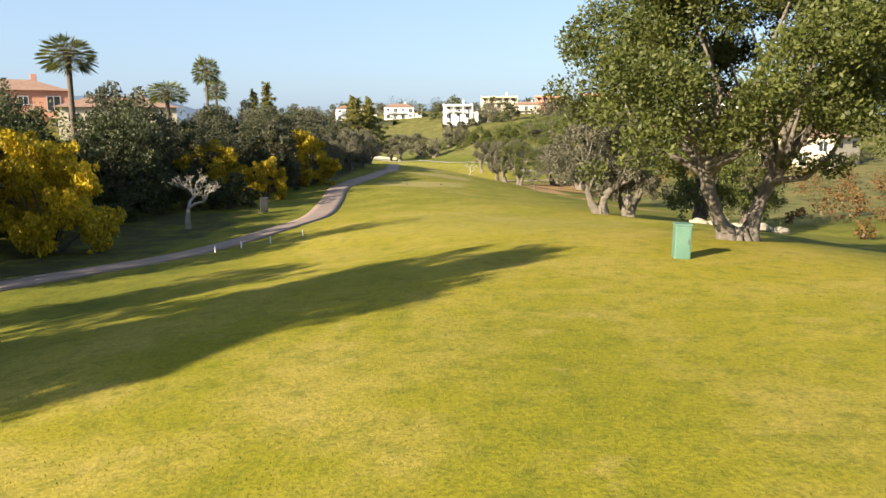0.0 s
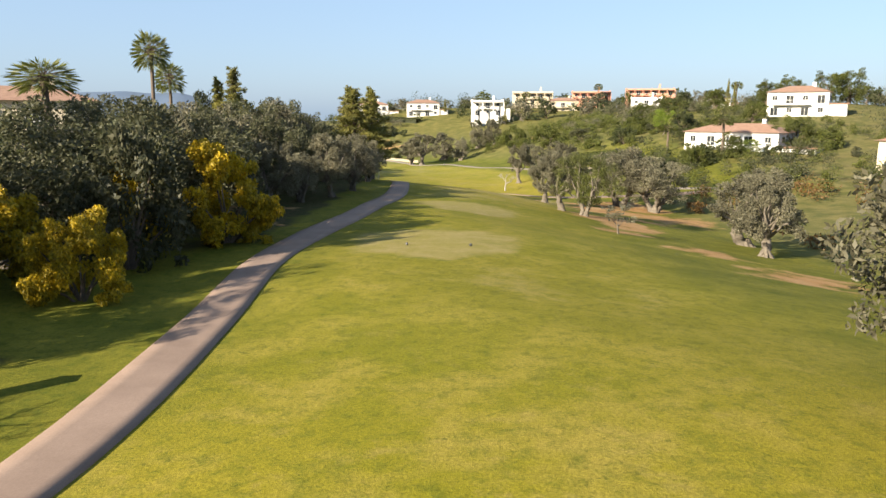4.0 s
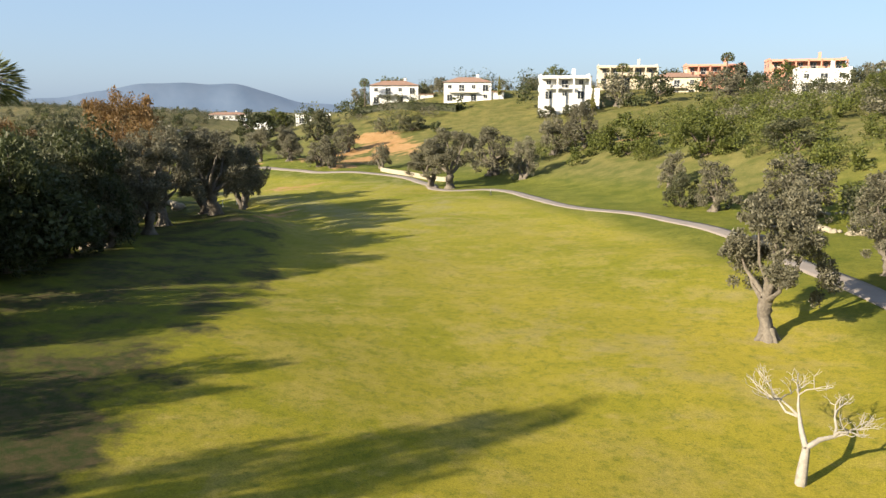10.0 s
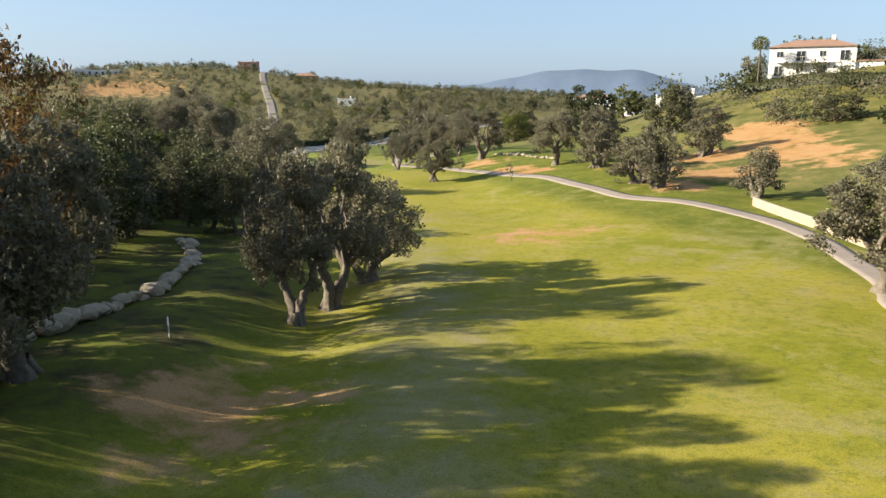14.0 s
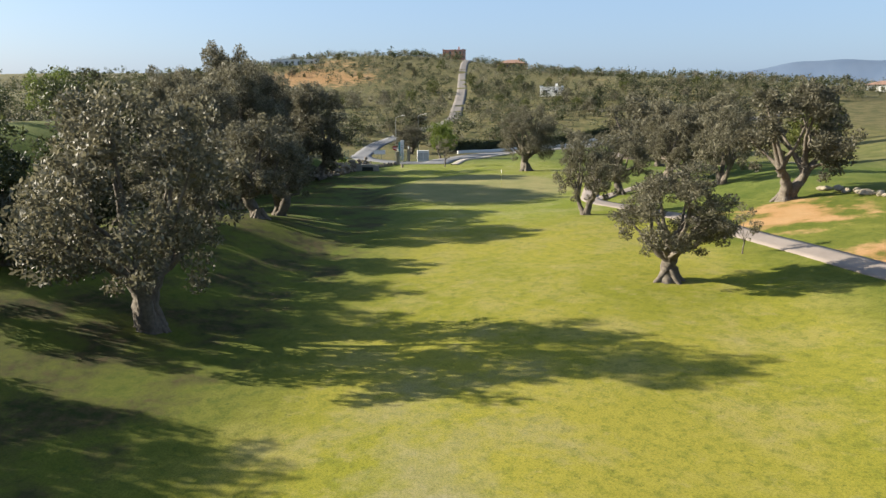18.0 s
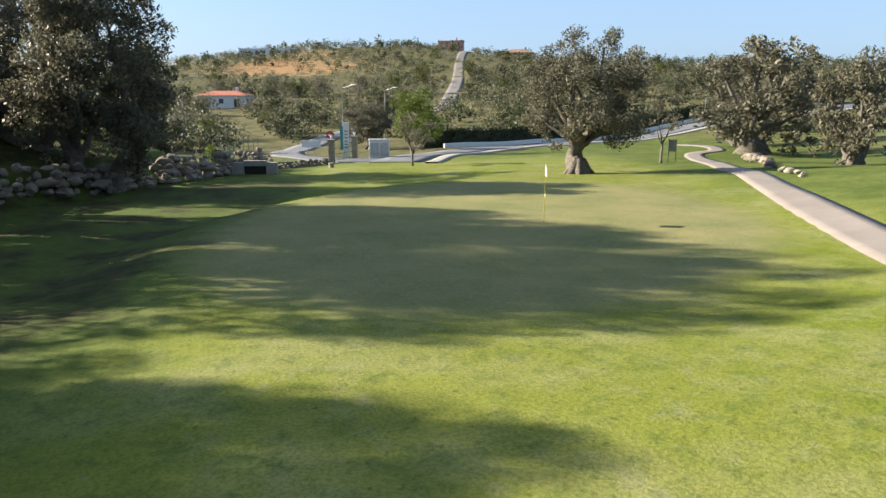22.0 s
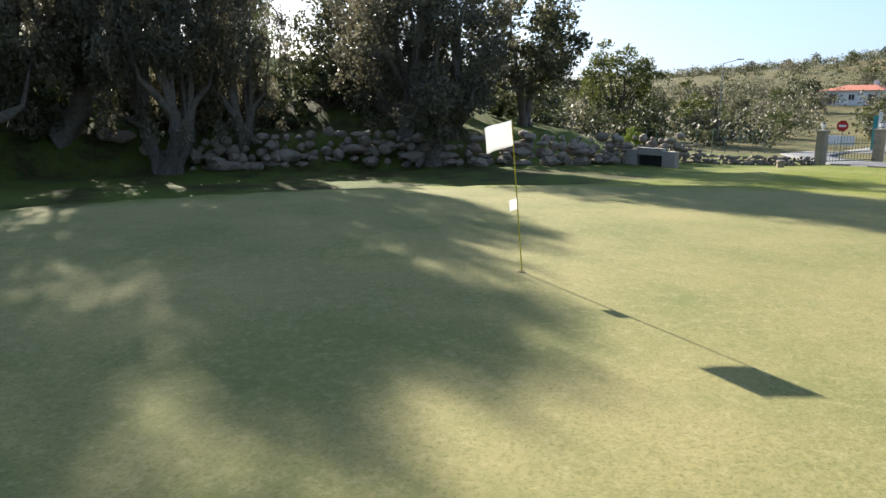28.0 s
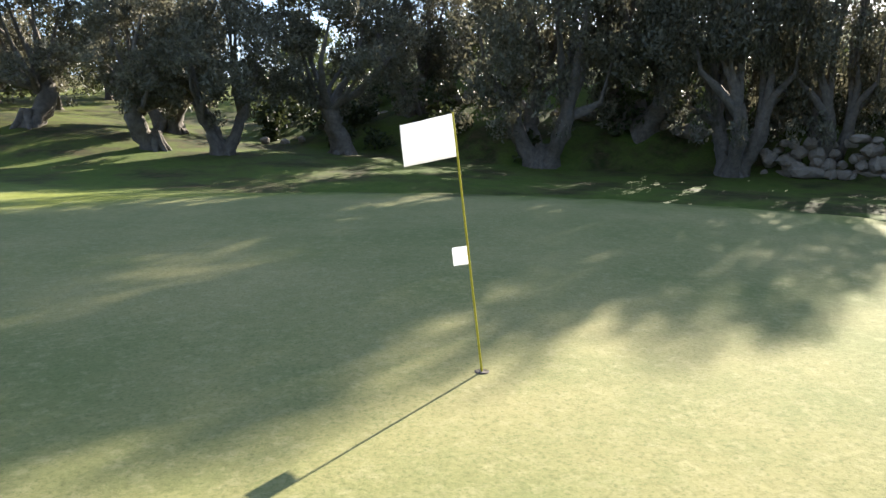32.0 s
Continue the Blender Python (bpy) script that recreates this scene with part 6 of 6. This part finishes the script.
for sx, sy in ((0.8, 0.5), (0.8, -0.5), (-0.65, 0.5), (-0.65, -0.5)):
    bm = bmesh.new()
    tube(bm, (sx, sy, 0.5), (sx * 0.92, sy, 1.74), 0.02, 0.02, 6)
    part("pillar", bm, STEEL, cart)
    bm = bmesh.new()
    tube(bm, (sx * 1.0, sy - 0.09 if sy > 0 else sy + 0.09, 0.2), (sx, sy * 1.06, 0.2), 0.23, 0.23, 16)
    wheel = part("wheel", bm, BLACK, cart)
    bm = bmesh.new()
    tube(bm, (sx, sy * 0.96, 0.2), (sx, sy * 1.09, 0.2), 0.12, 0.1, 12)
    part("rim", bm, STEEL, wheel)

culvert = tagged(new("culvert"), "grey concrete culvert head with a dark arch below the wall", "culvert")
culvert.matrix_basis = Matrix.Translation((-159.2, 318.4, ground(-159.2, 318.4) - 0.35)) @ Matrix.Rotation(0.95, 4, "Z")
bm = bmesh.new()
box(bm, -1.35, 0, 0, 0.9, 0.4, 1.3, 0, 0.04)
box(bm, 1.35, 0, 0, 0.9, 0.4, 1.3, 0, 0.04)
box(bm, 0, 0, 1.0, 1.85, 0.4, 0.45, 0, 0.04)
part("headwall", bm, KERB_STUFF, culvert)
# solid black block fills the opening in place of its inner shade
bm = bmesh.new()
box(bm, 0, 0.5, 0, 1.85, 0.8, 1.0)
part("mouth", bm, BLACK, culvert, "black block for the shade in the drain mouth")

# ---- the gate ----
def gate_pillar(x, y):
    ob = tagged(new("gate_pillar"), "rendered gate pillar with a lantern on top", "pillar", "gate pillars")
    ob.matrix_basis = Matrix.Translation((x, y, ground(x, y) - 0.1)) @ Matrix.Rotation(0.9, 4, "Z")
    bm = bmesh.new()
    box(bm, 0, 0, 0, 0.55, 0.55, 2.3, 0, 0.02)
    part("shaft", bm, PALE_STONE, ob)
    bm = bmesh.new()
    box(bm, 0, 0, 2.3, 0.7, 0.7, 0.12, 0, 0.03)
    part("coping", bm, PALE_STONE, ob)
    bm = bmesh.new()
    tube(bm, (0, 0, 2.42), (0, 0, 2.55), 0.05, 0.04, 8)
    tube(bm, (0, 0, 2.55), (0, 0, 2.85), 0.1, 0.15, 8)
    lantern = part("lantern", bm, WHITE, ob)
    bm = bmesh.new()
    tube(bm, (0, 0, 2.85), (0, 0, 3.0), 0.18, 0.03, 8)
    part("hood", bm, BLACK, lantern)
    return ob


gate_pillar(-167.9, 329.4)
gate_pillar(-171.2, 333.7)
gate = tagged(new("iron_gate"), "open green iron gate with upright bars", "gate")
gate.matrix_basis = Matrix.Translation((-168.2, 329.8, ground(-168.2, 329.8))) @ Matrix.Rotation(2.22, 4, "Z")
for k in range(17):
    bm = bmesh.new()
    x = 0.1 + k * 0.285
    tube(bm, (x, 0, 0.12), (x, 0, 1.5 + 0.45 * math.sin(math.pi * k / 16)), 0.016, 0.012, 6)
    part("bar", bm, GATE_GREEN, gate)
for z in (0.2, 0.8, 1.35):
    bm = bmesh.new()
    box(bm, 2.38, 0, z, 4.7, 0.04, 0.05)
    part("rail", bm, GATE_GREEN, gate)

totem = tagged(new("totem_sign"), "tall white and teal sign panel beside the gate", "sign")
totem.matrix_basis = Matrix.Translation((-175.4, 334.9, ground(-175.4, 334.9) - 0.1)) @ Matrix.Rotation(0.95, 4, "Z")
bm = bmesh.new()
box(bm, 0, 0, 0, 0.65, 0.14, 3.9, 0, 0.01)
part("panel", bm, WHITE, totem)
bm = bmesh.new()
box(bm, -0.5, 0.0, 0.9, 0.34, 0.1, 2.6, 0, 0.01)
part("side_panel", bm, plain("teal enamel", (0.03, 0.2, 0.2), (0.05, 0.26, 0.26), 2.0, 0.4, bump=0.02), totem, "teal side panel")
for k in range(6):
    bm = bmesh.new()
    box(bm, 0, -0.075, 1.1 + k * 0.36, 0.34, 0.012, 0.12)
    part("lettering_bar", bm, STEEL, totem)

stop = tagged(new("stop_sign"), "red octagonal road sign with a white bar on a grey pole", "road sign")
stop.matrix_basis = Matrix.Translation((-172.6, 331.6, ground(-172.6, 331.6) - 0.1)) @ Matrix.Rotation(1.0, 4, "Z")
bm = bmesh.new()
tube(bm, (0, 0, 0), (0, 0, 2.9), 0.035, 0.035, 8)
part("pole", bm, STEEL, stop)
bm = bmesh.new()
bmesh.ops.create_cone(bm, cap_ends=True, segments=8, radius1=0.42, radius2=0.42, depth=0.03, matrix=Matrix.Translation((0, -0.05, 2.65)) @ Matrix.Rotation(radians(90), 4, "X") @ Matrix.Rotation(radians(22.5), 4, "Z"))
plate = part("plate", bm, RED, stop)
bm = bmesh.new()
box(bm, 0, -0.07, 2.58, 0.5, 0.012, 0.14)
part("bar", bm, WHITE, plate)

meter = tagged(new("meter_box"), "white rendered meter box at the roadside", "meter box")
meter.matrix_basis = Matrix.Translation((-169.0, 335.4, ground(-169.0, 335.4) - 0.1)) @ Matrix.Rotation(1.1, 4, "Z")
bm = bmesh.new()
box(bm, 0, 0, 0, 2.1, 0.6, 1.95, 0, 0.03)
part("body", bm, WHITE_WALL, meter)
bm = bmesh.new()
box(bm, 0, 0, 1.95, 2.2, 0.7, 0.08, 0, 0.02)
part("coping", bm, WHITE_WALL, meter)
for sx in (-0.5, 0.5):
    bm = bmesh.new()
    box(bm, sx, -0.31, 0.35, 0.85, 0.03, 1.3, 0, 0.008)
    part("door", bm, FRAME_STUFF, meter)

for x, y, label in ((-181.5, 333.5, "white notice board on posts beyond the gate"), (-193, 345, "blue and white road sign on posts")):
    sign = tagged(new("notice_board"), label, "sign")
    sign.matrix_basis = Matrix.Translation((x, y, ground(x, y) - 0.1)) @ Matrix.Rotation(1.0, 4, "Z")
    bm = bmesh.new()
    box(bm, 0, 0, 1.1, 2.2 if x > -185 else 0.9, 0.05, 0.8 if x > -185 else 1.4, 0, 0.01)
    part("panel", bm, WHITE, sign)
    for sx in (-0.35, 0.35):
        bm = bmesh.new()
        tube(bm, (sx, 0.04, 0), (sx, 0.04, 1.5), 0.03, 0.03, 8)
        part("leg", bm, STEEL, sign)

hole_board = tagged(new("hole_board"), "small grey information board on two posts beside the path", "sign")
hole_board.matrix_basis = Matrix.Translation((-142.6, 348.6, ground(-142.6, 348.6) - 0.05)) @ Matrix.Rotation(0.7, 4, "Z")
bm = bmesh.new()
box(bm, 0, 0, 0.95, 0.6, 0.05, 1.0, 0, 0.01)
part("panel", bm, STEEL, hole_board)
for sx in (-0.3, 0.3):
    bm = bmesh.new()
    tube(bm, (sx, 0, 0), (sx, 0, 2.0), 0.035, 0.035, 8)
    part("leg", bm, BLACK, hole_board)


def street_lamp(x, y, h, turn, arm=1.6):
    ob = tagged(new("street_lamp"), "tall grey street lamp with a short arm", "street lamp", "street lamps")
    ob.matrix_basis = Matrix.Translation((x, y, ground(x, y) - 0.1)) @ Matrix.Rotation(turn, 4, "Z")
    bm = bmesh.new()
    tube(bm, (0, 0, 0), (0, 0, h), 0.09, 0.05, 8)
    part("pole", bm, STEEL, ob)
    bm = bmesh.new()
    tube(bm, (0, 0, h - 0.05), (arm, 0, h + 0.35), 0.04, 0.03, 8)
    part("arm", bm, STEEL, ob)
    bm = bmesh.new()
    box(bm, arm + 0.25, 0, h + 0.3, 0.75, 0.26, 0.14, 0, 0.04)
    part("lamp_head", bm, FRAME_STUFF, ob)
    return ob


street_lamp(-204.4, 325.5, 9.6, 1.2)
street_lamp(-196, 352, 8.0, 0.4)
street_lamp(-186, 340, 8.0, 0.4)
street_lamp(-176, 400, 5.0, 0.4, 0.4)
street_lamp(-175, 418, 5.0, 0.4, 0.4)

# fence beyond the low wall
fence = tagged(new("wire_fence"), "thin green wire fence with posts above the stone wall", "fence")
fence_line = smooth_line([(-163, 318), (-169, 319.5), (-176, 323), (-184, 328)], 2.2)
for k, (x, y) in enumerate(fence_line):
    bm = bmesh.new()
    tube(bm, (x, y, ground(x, y) - 0.2), (x, y, ground(x, y) + 2.0), 0.03, 0.03, 6)
    part("post", bm, GATE_GREEN, fence)
for a, b in zip(fence_line, fence_line[1:]):
    for z in (0.4, 0.9, 1.4, 1.9):
        bm = bmesh.new()
        tube(bm, (a[0], a[1], ground(*a) + z), (b[0], b[1], ground(*b) + z), 0.008, 0.008, 5)
        part("wire", bm, GATE_GREEN, fence)

# palms by the villas
for x, y, h, r in ((-147, 265.8, 11.3, 2.3), (-120, 256, 5.5, 3.2), (43.4, 193.3, 5.6, 2.8), (50.5, 179.2, 7.5, 2.6), (-55.8, 369, 9.5, 1.9), (24, 352, 9, 2.2), (60, 380, 10, 2.4), (96, 300, 9, 2.4), (-44.3, 188.1, 12.6, 2.9), (-52, 158, 9.5, 2.4), (-47, 108, 6, 3)):
    plant(PALMS, "palm_tree", x, y, h, r, 11.0, 2.2, "garden palm with a shaggy crown", "palm tree", "garden palms")


# ---- long grass blades round the tees ----
def grass(name, seed, count, x0, x1, y0, y1, size, label, thin=0.35):
    rng = np.random.default_rng(seed)
    x, y = rng.uniform(x0, x1, count), rng.uniform(y0, y1, count)
    dense = np.sin(x * 1.7 + np.sin(y * 1.1) * 2) * np.sin(y * 1.9 + np.sin(x * 0.8) * 2) + rng.normal(size=count) * 0.5
    path = smooth_line(PATHS["cart_path"], 1.0)
    off = np.min(np.hypot(x[:, None] - path[:, 0], y[:, None] - path[:, 1]), axis=1)
    keep = (dense > -0.2) & (off > 1.4) & (rng.random(count) < 1.25 - (y - y0) / (y1 - y0))
    x, y = x[keep], y[keep]
    n = len(x)
    root = np.column_stack([x, y, heights(x, y) - 0.005])
    t = rng.uniform(0, 2 * math.pi, n)
    h = size * (0.5 + rng.random(n))
    side = np.column_stack([np.cos(t), np.sin(t), np.zeros(n)]) * (h * thin)[:, None]
    lean = np.column_stack([-np.sin(t), np.cos(t), np.zeros(n)]) * (h * rng.uniform(-0.6, 0.6, n))[:, None]
    tip = root + lean + np.column_stack([np.zeros(n), np.zeros(n), h])
    v = np.stack([root - side, root + side, tip + side * 0.25, tip - side * 0.25], 1).reshape(-1, 3)
    return tagged(put(name, quick_mesh(name, v, np.arange(n * 4).reshape(-1, 4), BLADE)), label, "grass", kind="stuff")


BLADE = leaf_stuff("grass blades", (0.17, 0.155, 0.01), (0.29, 0.235, 0.024), 0.45, 0.85)
grass("grass_blades", 1, 60000, -9, 10, 2.5, 22, 0.016, "tufted blades of mown grass on the first tee")
